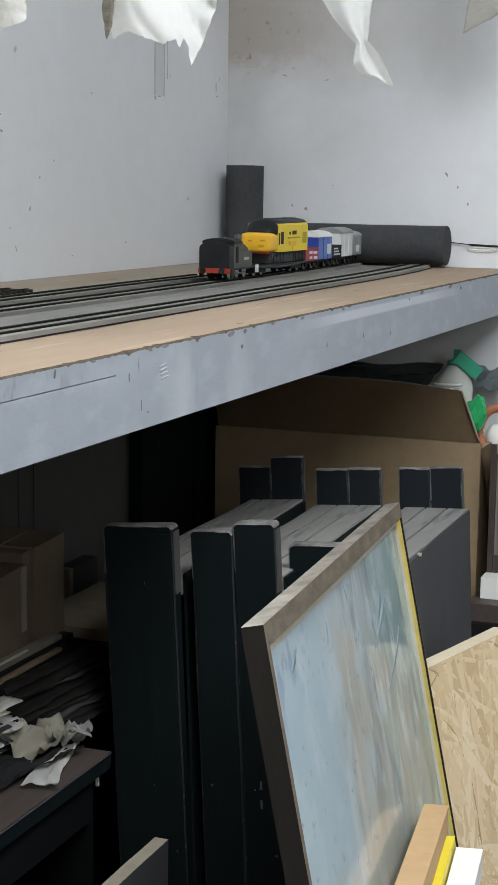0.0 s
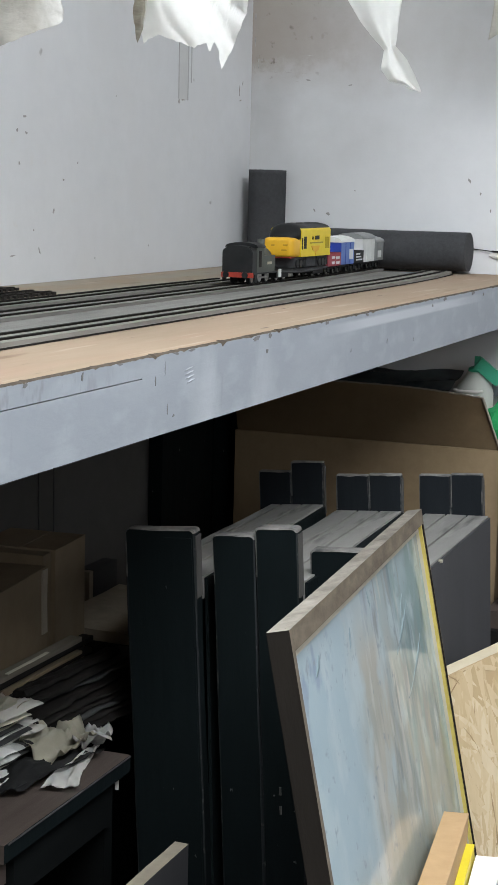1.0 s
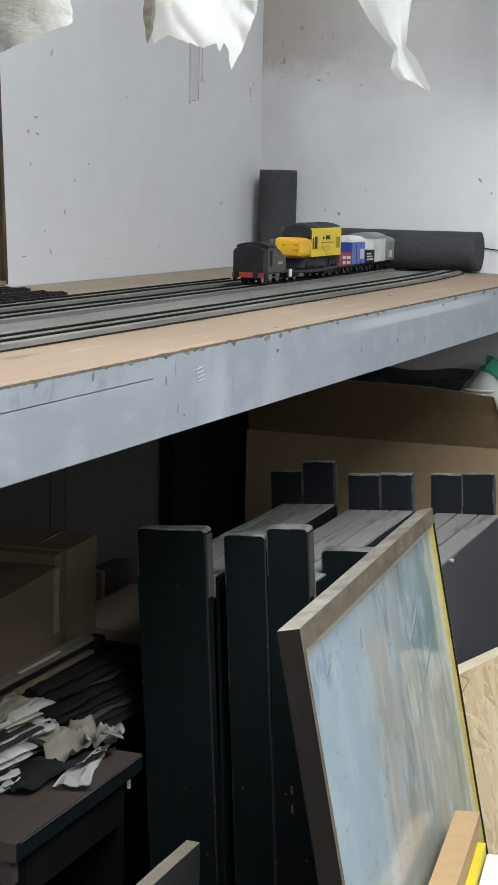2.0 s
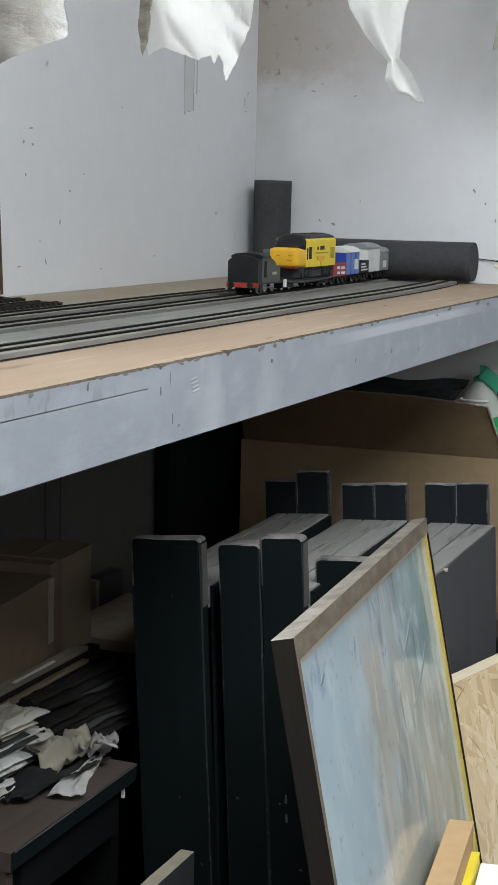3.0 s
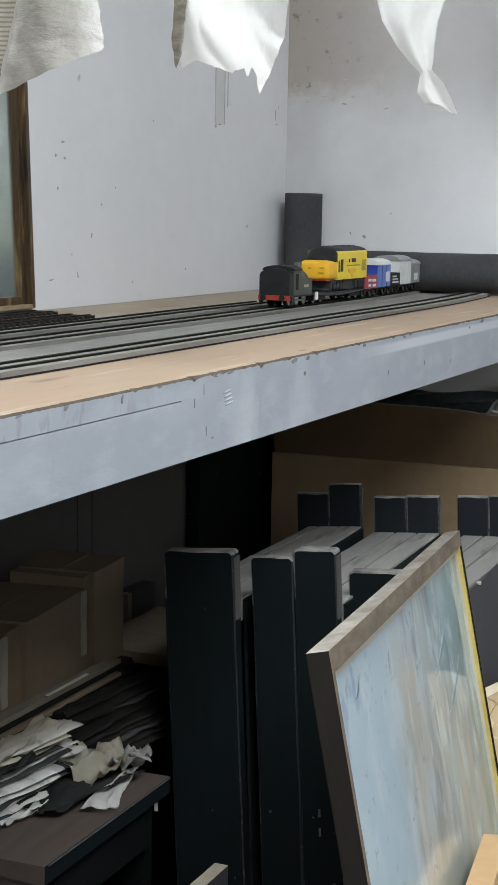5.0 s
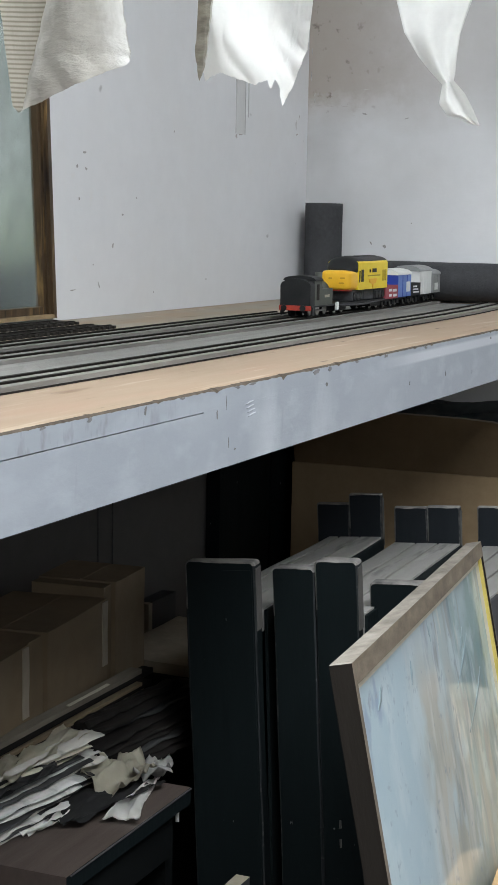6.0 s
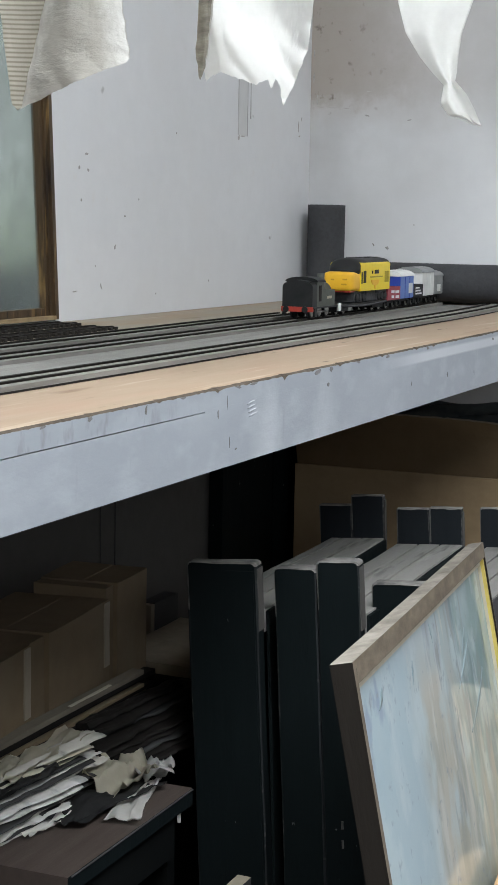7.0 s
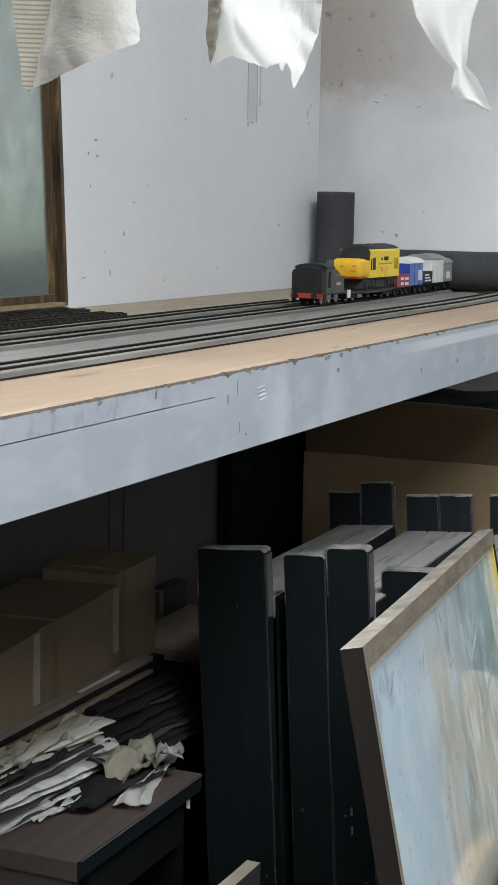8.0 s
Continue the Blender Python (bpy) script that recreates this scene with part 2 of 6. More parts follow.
M_DESK = material("dark_brown_desk", (0.086, 0.066, 0.058), (0.047, 0.037, 0.033), 0.5, grain=30, patch=4, bump=0.2, stretch=(0.4, 4, 4), amount=0.9)
M_UNDER = material("near_black_underframe", (0.0028, 0.0036, 0.0038), (0.0065, 0.0078, 0.0080), 0.7, spec=0.1, grain=30, stretch=(0.5, 3, 3))
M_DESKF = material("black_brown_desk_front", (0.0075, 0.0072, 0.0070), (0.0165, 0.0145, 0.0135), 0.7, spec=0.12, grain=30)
M_PAPER = material("newsprint", (0.56, 0.54, 0.49), (0.34, 0.325, 0.30), 0.85, grain=45, patch=10, bump=0.35, amount=0.9)
spots(M_PAPER, (0.14, 0.14, 0.14), 55, 0.55, 0.62, stretch=(1, 0.25, 1), seed=4.0)
M_PAPER2 = material("white_paper", (0.66, 0.655, 0.635), (0.44, 0.437, 0.42), 0.8, grain=30, bump=0.2)
spots(M_PAPER2, (0.36, 0.36, 0.35), 90, 0.50, 0.60, stretch=(1, 0.35, 1), detail=5, seed=14.0)
spots(M_PAPER2, (0.40, 0.395, 0.37), 22, 0.48, 0.66, detail=6, seed=24.0)
M_PAPER3 = material("dark_printed_paper", (0.014, 0.0145, 0.016), (0.055, 0.055, 0.055), 0.75, grain=35, patch=8, bump=0.2, amount=0.9)
# frame sides: a darker copy of the brown that holds their shade
M_FRAMESIDE = material("shaded_frame_side", (0.0075, 0.0060, 0.0048), (0.0175, 0.0142, 0.0114), 0.75, spec=0.15, grain=30, patch=7, bump=0.3, stretch=(2, 2, 0.4), amount=0.9)
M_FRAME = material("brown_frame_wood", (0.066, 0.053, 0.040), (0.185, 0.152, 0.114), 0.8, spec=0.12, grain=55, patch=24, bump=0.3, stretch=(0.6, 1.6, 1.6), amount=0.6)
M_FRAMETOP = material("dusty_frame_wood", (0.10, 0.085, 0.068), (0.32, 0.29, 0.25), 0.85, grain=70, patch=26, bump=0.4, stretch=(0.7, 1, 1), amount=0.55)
M_GILT = material("yellow_gilt_slip", (0.52, 0.42, 0.11), (0.36, 0.285, 0.07), 0.45, grain=50)
M_CREAM = material("cream_slip", (0.46, 0.43, 0.34), (0.34, 0.31, 0.24), 0.7, grain=60, patch=20, amount=0.8)
M_OSB = material("strand_board", (0.56, 0.42, 0.25), (0.44, 0.31, 0.17), 0.75, grain=20, patch=6, bump=0.3, amount=0.9)
M_PINE = material("planed_pine", (0.50, 0.33, 0.175), (0.40, 0.26, 0.135), 0.65, grain=20, patch=4, bump=0.2, stretch=(3, 3, 0.3), amount=0.8)
M_PINEOLD = material("weathered_pine", (0.30, 0.26, 0.20), (0.20, 0.175, 0.14), 0.8, grain=25, patch=6, bump=0.3, stretch=(3, 3, 0.3), amount=0.8)
M_YELLOW = material("yellow_plastic", (0.70, 0.58, 0.03), (0.62, 0.50, 0.03), 0.4, grain=40)
M_WHITE = material("white_paint", (0.78, 0.77, 0.74), (0.70, 0.69, 0.66), 0.6, grain=30)
M_CLOTH = material("white_torn_sheet", (0.91, 0.91, 0.895), (0.84, 0.84, 0.825), 0.85, grain=200, patch=18, bump=0.12, amount=0.7, through=0.45)
M_BURLAP = material("coarse_grey_cloth", (0.68, 0.66, 0.615), (0.52, 0.505, 0.465), 0.9, grain=210, patch=12, bump=0.4, stretch=(0.8, 0.8, 2.2), amount=0.7, through=0.25)
M_BURLAPD = material("dirty_brown_cloth", (0.46, 0.43, 0.36), (0.20, 0.185, 0.155), 0.9, grain=170, patch=25, bump=0.6, stretch=(0.6, 0.6, 2.0), amount=0.6, through=0.15)
M_RIBBED = material("ribbed_beige_cloth", (0.60, 0.57, 0.50), (0.48, 0.455, 0.39), 0.9, grain=170, patch=25, bump=0.3, amount=0.7, through=0.2)
rt_, rb_, rc_ = extra(M_RIBBED)
rw_, rm_, rx_ = rt_.nodes.new("ShaderNodeTexWave"), rt_.nodes.new("ShaderNodeMix"), rt_.nodes.new("ShaderNodeTexCoord")
rw_.bands_direction = "Z"
rw_.inputs["Scale"].default_value, rw_.inputs["Distortion"].default_value, rw_.inputs["Detail Scale"].default_value = 178, 1.6, 0.3
rm_.data_type = "RGBA"
rm_.inputs["B"].default_value = (0.25, 0.228, 0.185, 1)
rt_.links.new(rx_.outputs["Object"], rw_.inputs["Vector"])
rr_ = rt_.nodes.new("ShaderNodeMapRange")
rr_.inputs["From Min"].default_value, rr_.inputs["From Max"].default_value = 0.35, 1.0
rt_.links.new(rw_.outputs["Fac"], rr_.inputs["Value"])
rt_.links.new(rr_.outputs[0], rm_.inputs["Factor"])
rt_.links.new(rc_, rm_.inputs["A"])
rt_.links.new(rm_.outputs["Result"], rb_.inputs["Base Color"])


def lit_edge(mat, colour, place, way, low, high):
    """Paints caught light into the cloth's colour past a slanting line."""
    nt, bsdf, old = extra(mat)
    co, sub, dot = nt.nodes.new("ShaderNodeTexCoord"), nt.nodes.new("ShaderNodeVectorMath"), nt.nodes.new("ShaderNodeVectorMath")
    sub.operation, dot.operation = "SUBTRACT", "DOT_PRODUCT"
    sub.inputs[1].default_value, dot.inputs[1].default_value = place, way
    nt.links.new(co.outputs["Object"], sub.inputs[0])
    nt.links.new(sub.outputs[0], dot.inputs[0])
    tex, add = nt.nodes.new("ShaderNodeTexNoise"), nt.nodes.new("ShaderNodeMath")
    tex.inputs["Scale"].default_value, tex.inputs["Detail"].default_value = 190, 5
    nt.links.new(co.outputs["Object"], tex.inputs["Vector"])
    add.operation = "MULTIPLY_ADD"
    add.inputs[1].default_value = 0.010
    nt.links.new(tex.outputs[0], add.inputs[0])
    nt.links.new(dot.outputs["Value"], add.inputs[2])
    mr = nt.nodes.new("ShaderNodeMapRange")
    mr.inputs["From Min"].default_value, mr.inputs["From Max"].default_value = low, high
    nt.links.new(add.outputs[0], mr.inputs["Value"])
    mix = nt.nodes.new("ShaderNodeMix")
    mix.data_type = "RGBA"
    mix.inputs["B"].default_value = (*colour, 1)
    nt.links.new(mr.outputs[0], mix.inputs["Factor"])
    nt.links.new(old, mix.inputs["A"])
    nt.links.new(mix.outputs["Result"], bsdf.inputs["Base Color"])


M_EDGELIT = material("edge_lit_grey_cloth", (0.56, 0.542, 0.50), (0.43, 0.415, 0.378), 0.9, grain=210, patch=12, bump=0.4, stretch=(0.8, 0.8, 2.2), amount=0.7, through=0.25)
# both side edges carry the light they catch in their colour
lit_edge(M_EDGELIT, (0.92, 0.915, 0.90), (-1.398, -0.092, 1.155), (0.3504, -0.9366, 0.17), -0.004, 0.006)
lit_edge(M_EDGELIT, (0.86, 0.85, 0.81), (-1.4125, -0.0531, 1.1334), (-0.3504, 0.9366, 0.25), -0.002, 0.006)
M_WINEDGE = material("worn_window_edge", (0.36, 0.27, 0.15), (0.16, 0.11, 0.06), 0.6, grain=35, patch=9, bump=0.2, stretch=(3, 3, 0.6), amount=0.7)
M_WINWOOD = material("varnished_window_wood", (0.105, 0.068, 0.034), (0.032, 0.021, 0.013), 0.45, grain=34, patch=12, bump=0.25, stretch=(5, 5, 0.10), amount=0.9)
spots(M_WINWOOD, (0.24, 0.155, 0.065), 60, 0.54, 0.66, stretch=(3, 1, 0.15), detail=5, seed=2.7)
spots(M_WINWOOD, (0.014, 0.010, 0.008), 50, 0.58, 0.68, stretch=(3, 1, 0.2), detail=5, seed=6.7)
M_LOCO_YEL = material("loco_yellow", (0.80, 0.64, 0.03), (0.74, 0.55, 0.03), 0.4, grain=60, bump=0.0, amount=0.4)
M_LOCO_ORA = material("loco_nose_yellow", (0.80, 0.47, 0.03), (0.72, 0.40, 0.03), 0.4, grain=60, bump=0.0, amount=0.4)
M_LOCO_BLK = material("loco_black", (0.010, 0.011, 0.012), (0.024, 0.025, 0.026), 0.5, spec=0.2, grain=60, bump=0.0)
M_LOCO_GRN = material("loco_dark_green", (0.060, 0.067, 0.058), (0.10, 0.108, 0.093), 0.55, spec=0.2, grain=60, bump=0.0)
M_LOCO_RED = material("buffer_red", (0.40, 0.05, 0.03), (0.30, 0.04, 0.03), 0.45, grain=60, bump=0.0)
M_LOCO_GREY = material("wagon_grey", (0.30, 0.31, 0.31), (0.22, 0.23, 0.23), 0.5, grain=60, bump=0.0)
M_LOCO_STEEL = material("wheel_steel", (0.45, 0.44, 0.42), (0.25, 0.24, 0.22), 0.35, metal=0.8, grain=60, bump=0.0)
M_VAN_BLUE = material("van_blue", (0.03, 0.07, 0.40), (0.03, 0.06, 0.32), 0.4, grain=60, bump=0.0)
M_VAN_PALE = material("van_pale_blue", (0.10, 0.17, 0.46), (0.15, 0.23, 0.50), 0.4, grain=60, bump=0.0)
M_VAN_WHITE = material("van_white", (0.74, 0.75, 0.74), (0.64, 0.65, 0.64), 0.45, grain=60, bump=0.0)
M_VAN_PINK = material("wagon_red_pink", (0.36, 0.07, 0.085), (0.26, 0.045, 0.06), 0.5, grain=60, bump=0.0)
M_GREEN = material("green_plastic", (0.06, 0.42, 0.27), (0.05, 0.36, 0.22), 0.5, grain=30, bump=0.0)
M_ORANGE = material("terracotta_plastic", (0.50, 0.20, 0.10), (0.42, 0.16, 0.08), 0.5, grain=30, bump=0.0)
M_GREYBOX = material("grey_black_panel", (0.044, 0.044, 0.048), (0.070, 0.070, 0.075), 0.8, spec=0.15, grain=40, patch=6, bump=0.25, stretch=(1, 1, 0.4), amount=0.9)

# painting: blue washes, a warm upright band, grey-green and teal strokes
M_CANVAS = material("painted_canvas", (0.318, 0.415, 0.470), (0.388, 0.475, 0.515), 0.5, grain=40, patch=12, bump=0.12, stretch=(1.4, 1.0, 1.6), coat=0.60, amount=0.8)
spots(M_CANVAS, (0.215, 0.315, 0.315), 8, 0.20, 0.42, stretch=(1, 1, 1.6), detail=8, within=(("X", 0.27, 0.37),), seed=5.4)
spots(M_CANVAS, (0.43, 0.42, 0.37), 8, 0.24, 0.42, stretch=(1.5, 1, 1.2), detail=6, within=(("X", 0.15, 0.21), ("X", 0.36, 0.28), ("Z", -0.012, -0.06)), seed=3.4)
spots(M_CANVAS, (0.31, 0.325, 0.285), 18, 0.46, 0.60, stretch=(1.8, 1, 0.62), detail=8, within=(("X", 0.14, 0.20), ("Z", -0.05, -0.12)), seed=13.4)
spots(M_CANVAS, (0.425, 0.505, 0.535), 18, 0.50, 0.66, stretch=(1.4, 1, 1.3), detail=6, seed=8.0)
spots(M_CANVAS, (0.22, 0.29, 0.38), 24, 0.57, 0.66, stretch=(1.4, 1, 1.0), detail=4, within=(("Z", -0.08, -0.03), ("X", 0.30, 0.18)), seed=1.1)
spots(M_CANVAS, (0.15, 0.225, 0.25), 24, 0.55, 0.66, stretch=(1.8, 1, 0.62), detail=8, within=(("X", 0.26, 0.36),), seed=21.0)
spots(M_CANVAS, (0.50, 0.495, 0.46), 26, 0.56, 0.66, stretch=(1.8, 1, 0.62), detail=8, within=(("X", 0.14, 0.22), ("X", 0.42, 0.34)), seed=27.0)
spots(M_CANVAS, (0.25, 0.28, 0.285), 28, 0.57, 0.66, stretch=(1.8, 1, 0.62), detail=8, within=(("X", 0.18, 0.26),), seed=37.0)
spots(M_CANVAS, (0.29, 0.32, 0.29), 13, 0.44, 0.58, stretch=(1.2, 1, 1.8), detail=8, within=(("Z", -0.14, -0.20),), seed=31.0)
spots(M_CANVAS, (0.27, 0.30, 0.285), 15, 0.40, 0.54, stretch=(1.0, 1, 1.6), detail=7, within=(("Z", -0.165, -0.195), ("X", 0.17, 0.11)), seed=33.0)
spots(M_CANVAS, (0.24, 0.28, 0.31), 70, 0.62, 0.76, stretch=(1.2, 1, 2.0), detail=6, seed=41.0)
M_CANVAS.node_tree.nodes["Principled BSDF"].inputs["Coat Roughness"].default_value = 0.07


def glass(name):
    mat = bpy.data.materials.new(name)
    mat.use_nodes = True
    b = mat.node_tree.nodes["Principled BSDF"]
    b.inputs["Transmission Weight"].default_value, b.inputs["Roughness"].default_value, b.inputs["IOR"].default_value = 1.0, 0.20, 1.22
    b.inputs["Base Color"].default_value = (0.93, 0.96, 0.95, 1)
    return mat


M_GLASS = glass("dusty_window_glass")
gt = M_GLASS.node_tree
gn, gr = gt.nodes.new("ShaderNodeTexNoise"), gt.nodes.new("ShaderNodeMapRange")
gc, gm = gt.nodes.new("ShaderNodeTexCoord"), gt.nodes.new("ShaderNodeMapping")
gm.inputs["Scale"].default_value = (1.5, 1.0, 1.0)
gn.inputs["Roughness"].default_value = 0.72
gn.inputs["Scale"].default_value, gn.inputs["Detail"].default_value = 17, 12
gr.inputs["From Min"].default_value, gr.inputs["From Max"].default_value = 0.40, 0.70
gr.inputs["To Min"].default_value, gr.inputs["To Max"].default_value = 0.16, 0.46
gd, gx = gt.nodes.new("ShaderNodeBsdfTranslucent"), gt.nodes.new("ShaderNodeMixShader")
gd.inputs["Color"].default_value = (0.46, 0.49, 0.48, 1)
gt.links.new(gc.outputs["Object"], gm.inputs["Vector"])
gt.links.new(gm.outputs[0], gn.inputs["Vector"])
gt.links.new(gn.outputs[0], gr.inputs["Value"])
gt.links.new(gr.outputs[0], gx.inputs[0])
gt.links.new(gt.nodes["Principled BSDF"].outputs[0], gx.inputs[1])
gt.links.new(gd.outputs[0], gx.inputs[2])
gt.links.new(gx.outputs[0], gt.nodes["Material Output"].inputs[0])


# ---- mesh helpers ----
def box(bm, x0, x1, y0, y1, z0, z1, m=None, mat=0):
    """A box between two corners, turned by m."""
    c = [Vector((x, y, z)) for x in (x0, x1) for y in (y0, y1) for z in (z0, z1)]
    v = [bm.verts.new(m @ p if m else p) for p in c]
    out = []
    for q in ((0, 1, 3, 2), (4, 6, 7, 5), (0, 4, 5, 1), (2, 3, 7, 6), (0, 2, 6, 4), (1, 5, 7, 3)):
        f = bm.faces.new([v[i] for i in q])
        f.material_index = mat
        out.append(f)
    return out


def rod(bm, a, b, r0, r1=None, sides=14, mat=0):
    """A round bar from a to b."""
    a, b = Vector(a), Vector(b)
    r1 = r0 if r1 is None else r1
    q = (b - a).to_track_quat("Z", "Y").to_matrix()
    rings = []
    for p, r in ((a, r0), (b, r1)):
        rings.append([bm.verts.new(p + q @ Vector((r * math.cos(2 * math.pi * i / sides), r * math.sin(2 * math.pi * i / sides), 0))) for i in range(sides)])
    for i in range(sides):
        f = bm.faces.new((rings[0][i], rings[0][(i + 1) % sides], rings[1][(i + 1) % sides], rings[1][i]))
        f.smooth, f.material_index = True, mat
    for ring in (rings[0][::-1], rings[1]):
        bm.faces.new(ring).material_index = mat


def tube(bm, pts, radii, sides=8, flat=1.0):
    """One bent round bar through the points; flat squeezes its height."""
    rings = []
    for i, p_ in enumerate(pts):
        a, b = Vector(pts[max(0, i - 1)]), Vector(pts[min(len(pts) - 1, i + 1)])
        d = (b - a).normalized()
        side = d.cross(Vector((0, 0, 1)))
        side = side.normalized() if side.length > 0.05 else Vector((0, 1, 0))
        up = side.cross(d).normalized()
        r = radii[i] if isinstance(radii, (list, tuple)) else radii
        rings.append([bm.verts.new(Vector(p_) + side * (r * math.cos(2 * math.pi * k / sides)) + up * (r * flat * math.sin(2 * math.pi * k / sides))) for k in range(sides)])
    for a, b in zip(rings, rings[1:]):
        for k in range(sides):
            bm.faces.new((a[k], a[(k + 1) % sides], b[(k + 1) % sides], b[k])).smooth = True
    bm.faces.new(rings[0][::-1])
    bm.faces.new(rings[-1])
    return bm


def bevelled(bm, width, segments=2):
    bmesh.ops.bevel(bm, geom=[e for e in bm.edges if e.is_manifold and e.calc_face_angle(0) > 0.5], offset=width, segments=segments, affect="EDGES", profile=0.6, clamp_overlap=True)
    bm.normal_update()
    return bm


def roughen(bm, cuts, size, scale=30.0, seed=0.0):
    """Cuts long edges and shifts the points a little, for worn hand-made edges."""
    if cuts:
        bmesh.ops.subdivide_edges(bm, edges=[e for e in bm.edges if e.calc_length() > 0.03], cuts=cuts, use_grid_fill=True)
    for v in bm.verts:
        n = noise.noise_vector(v.co * scale + Vector((seed, seed, seed)))
        v.co += n * size
    return bm


def thing(name, label, category, group="", kind="", at=None):
    ob = new(name)
    ob.empty_display_size = 0.02
    if at:
        ob.matrix_world = at
    return tagged(ob, label, category, group, kind)


def part(name, bm, mats, parent=None, label=""):
    me = bpy.data.meshes.new(name)
    bmesh.ops.recalc_face_normals(bm, faces=bm.faces)
    bm.to_mesh(me)
    bm.free()
    for mt in (mats if isinstance(mats, (list, tuple)) else [mats]):
        me.materials.append(mt)
    ob = new(name, me)
    if parent:
        ob.parent = parent
    if label:
        tagged(ob, label)
    return ob


def single(name, bm, mats, label, category, group="", kind="", at=None):
    ob = part(name, bm, mats)
    if at:
        ob.matrix_world = at
    return tagged(ob, label, category, group, kind)


def boxpart(name, dims, mats, parent, label="", bevel=0.0, m=None):
    bm = bmesh.new()
    box(bm, *dims, m=m)
    if bevel:
        bevelled(bm, bevel)
    return part(name, bm, mats, parent, label)


# ---- the room ----
W = 0.375
WIN_X0, WIN_X1, WIN_Z0, WIN_Z1 = -1.55, -0.634, 1.003, 1.85

LEAN_WIN = -0.075


def sheared(bm, x_min=-9.0, x_max=9.0):
    """Leans the points of a mesh along the wall, as the old window has settled out of plumb."""
    for v in bm.verts:
        if x_min < v.co.x < x_max:
            v.co.x += LEAN_WIN * max(0.0, v.co.z - 1.0)
    return bm


bm = bmesh.new()
# lower part in the shaded colour, up to shelf height
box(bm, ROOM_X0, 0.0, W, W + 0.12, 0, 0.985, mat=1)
box(bm, WIN_X1, 0.0, W, W + 0.12, 0.985, CEIL)
sheared(bm, -0.7, -0.5)
for v in bm.verts:   # splayed reveal outside the window
    if v.co.y > W + 0.1 and -0.8 < v.co.x < -0.5 and v.co.z > 0.9:
        v.co.x += 0.40
box(bm, ROOM_X0, WIN_X0, W, W + 0.12, 0.985, CEIL)
box(bm, WIN_X0, WIN_X1, W, W + 0.12, 0.985, WIN_Z0 - 0.002)
box(bm, WIN_X0, WIN_X1 - 0.06, W, W + 0.12, WIN_Z1, CEIL)
single("wall_north", bm, [M_WALL, M_LOWWALL], "white painted plaster wall with stains and a window", "wall", kind="structure")
bm = bmesh.new()
box(bm, 0, 0.12, ROOM_Y0, W + 0.12, 0, CEIL)
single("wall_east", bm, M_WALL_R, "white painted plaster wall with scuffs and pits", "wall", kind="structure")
# unseen wall; its opening is added for the west fill lamp
bm = bmesh.new()
box(bm, ROOM_X0 - 0.12, ROOM_X0, ROOM_Y0, -2.64, 0, CEIL)
box(bm, ROOM_X0 - 0.12, ROOM_X0, -1.60, W + 0.12, 0, CEIL)
box(bm, ROOM_X0 - 0.12, ROOM_X0, -2.64, -1.60, 2.12, CEIL)
box(bm, ROOM_X0 - 0.12, ROOM_X0, -2.64, -1.60, 0, 1.36)
single("wall_west", bm, M_FARWALL, "unseen plain dark wall with an opening added for a lamp", "wall", kind="structure")
bm = bmesh.new()
box(bm, ROOM_X0, 0.0, ROOM_Y0 - 0.12, ROOM_Y0, 0, CEIL)
single("wall_south", bm, M_FARWALL, "unseen plain dark wall added to close the room", "wall", kind="structure")
bm = bmesh.new()
box(bm, ROOM_X0 - 0.12, 0.12, ROOM_Y0 - 0.12, W + 0.12, -0.1, 0)
single("floor", bm, M_FLOOR, "grey concrete floor", "floor", kind="structure")
bm = bmesh.new()
SKY_X0, SKY_X1, SKY_Y0, SKY_Y1 = -2.68, -1.22, -1.65, -0.15   # opening of the added, unseen skylight
box(bm, ROOM_X0, SKY_X0, ROOM_Y0, W, CEIL, CEIL + 0.08)
box(bm, SKY_X1, 0, ROOM_Y0, W, CEIL, CEIL + 0.08)
box(bm, SKY_X0, SKY_X1, ROOM_Y0, SKY_Y0, CEIL, CEIL + 0.08)
box(bm, SKY_X0, SKY_X1, SKY_Y1, W, CEIL, CEIL + 0.08)
single("ceiling", bm, M_CEIL, "plain painted ceiling", "ceiling", kind="structure")
# unseen skylight, added to house the overhead fill lamp
skylight = thing("skylight", "unseen opal skylight with white kerb, added for the overhead lamp", "skylight", kind="structure")
for dims in ((SKY_X0 - 0.04, SKY_X1 + 0.04, SKY_Y0 - 0.04, SKY_Y0, CEIL + 0.082, CEIL + 0.14), (SKY_X0 - 0.04, SKY_X1 + 0.04, SKY_Y1, SKY_Y1 + 0.04, CEIL + 0.082, CEIL + 0.14),
             (SKY_X0 - 0.04, SKY_X0, SKY_Y0 + 0.001, SKY_Y1 - 0.001, CEIL + 0.082, CEIL + 0.14), (SKY_X1, SKY_X1 + 0.04, SKY_Y0 + 0.001, SKY_Y1 - 0.001, CEIL + 0.082, CEIL + 0.14)):
    boxpart("kerb", dims, M_WHITE, skylight, "", 0.002)
boxpart("pane", (SKY_X0 - 0.04, SKY_X1 + 0.04, SKY_Y0 - 0.04, SKY_Y1 + 0.04, CEIL + 0.1405, CEIL + 0.1465), material("opal_glazing", (0.80, 0.81, 0.80), (0.74, 0.75, 0.74), 0.5, grain=30, through=0.5), skylight, "opal glazing")
bm = bmesh.new()
box(bm, -60, 60, -60, 60, -0.3, -0.12)
single("ground", bm, M_FLOOR, "plain yard ground outside", "ground", kind="structure")

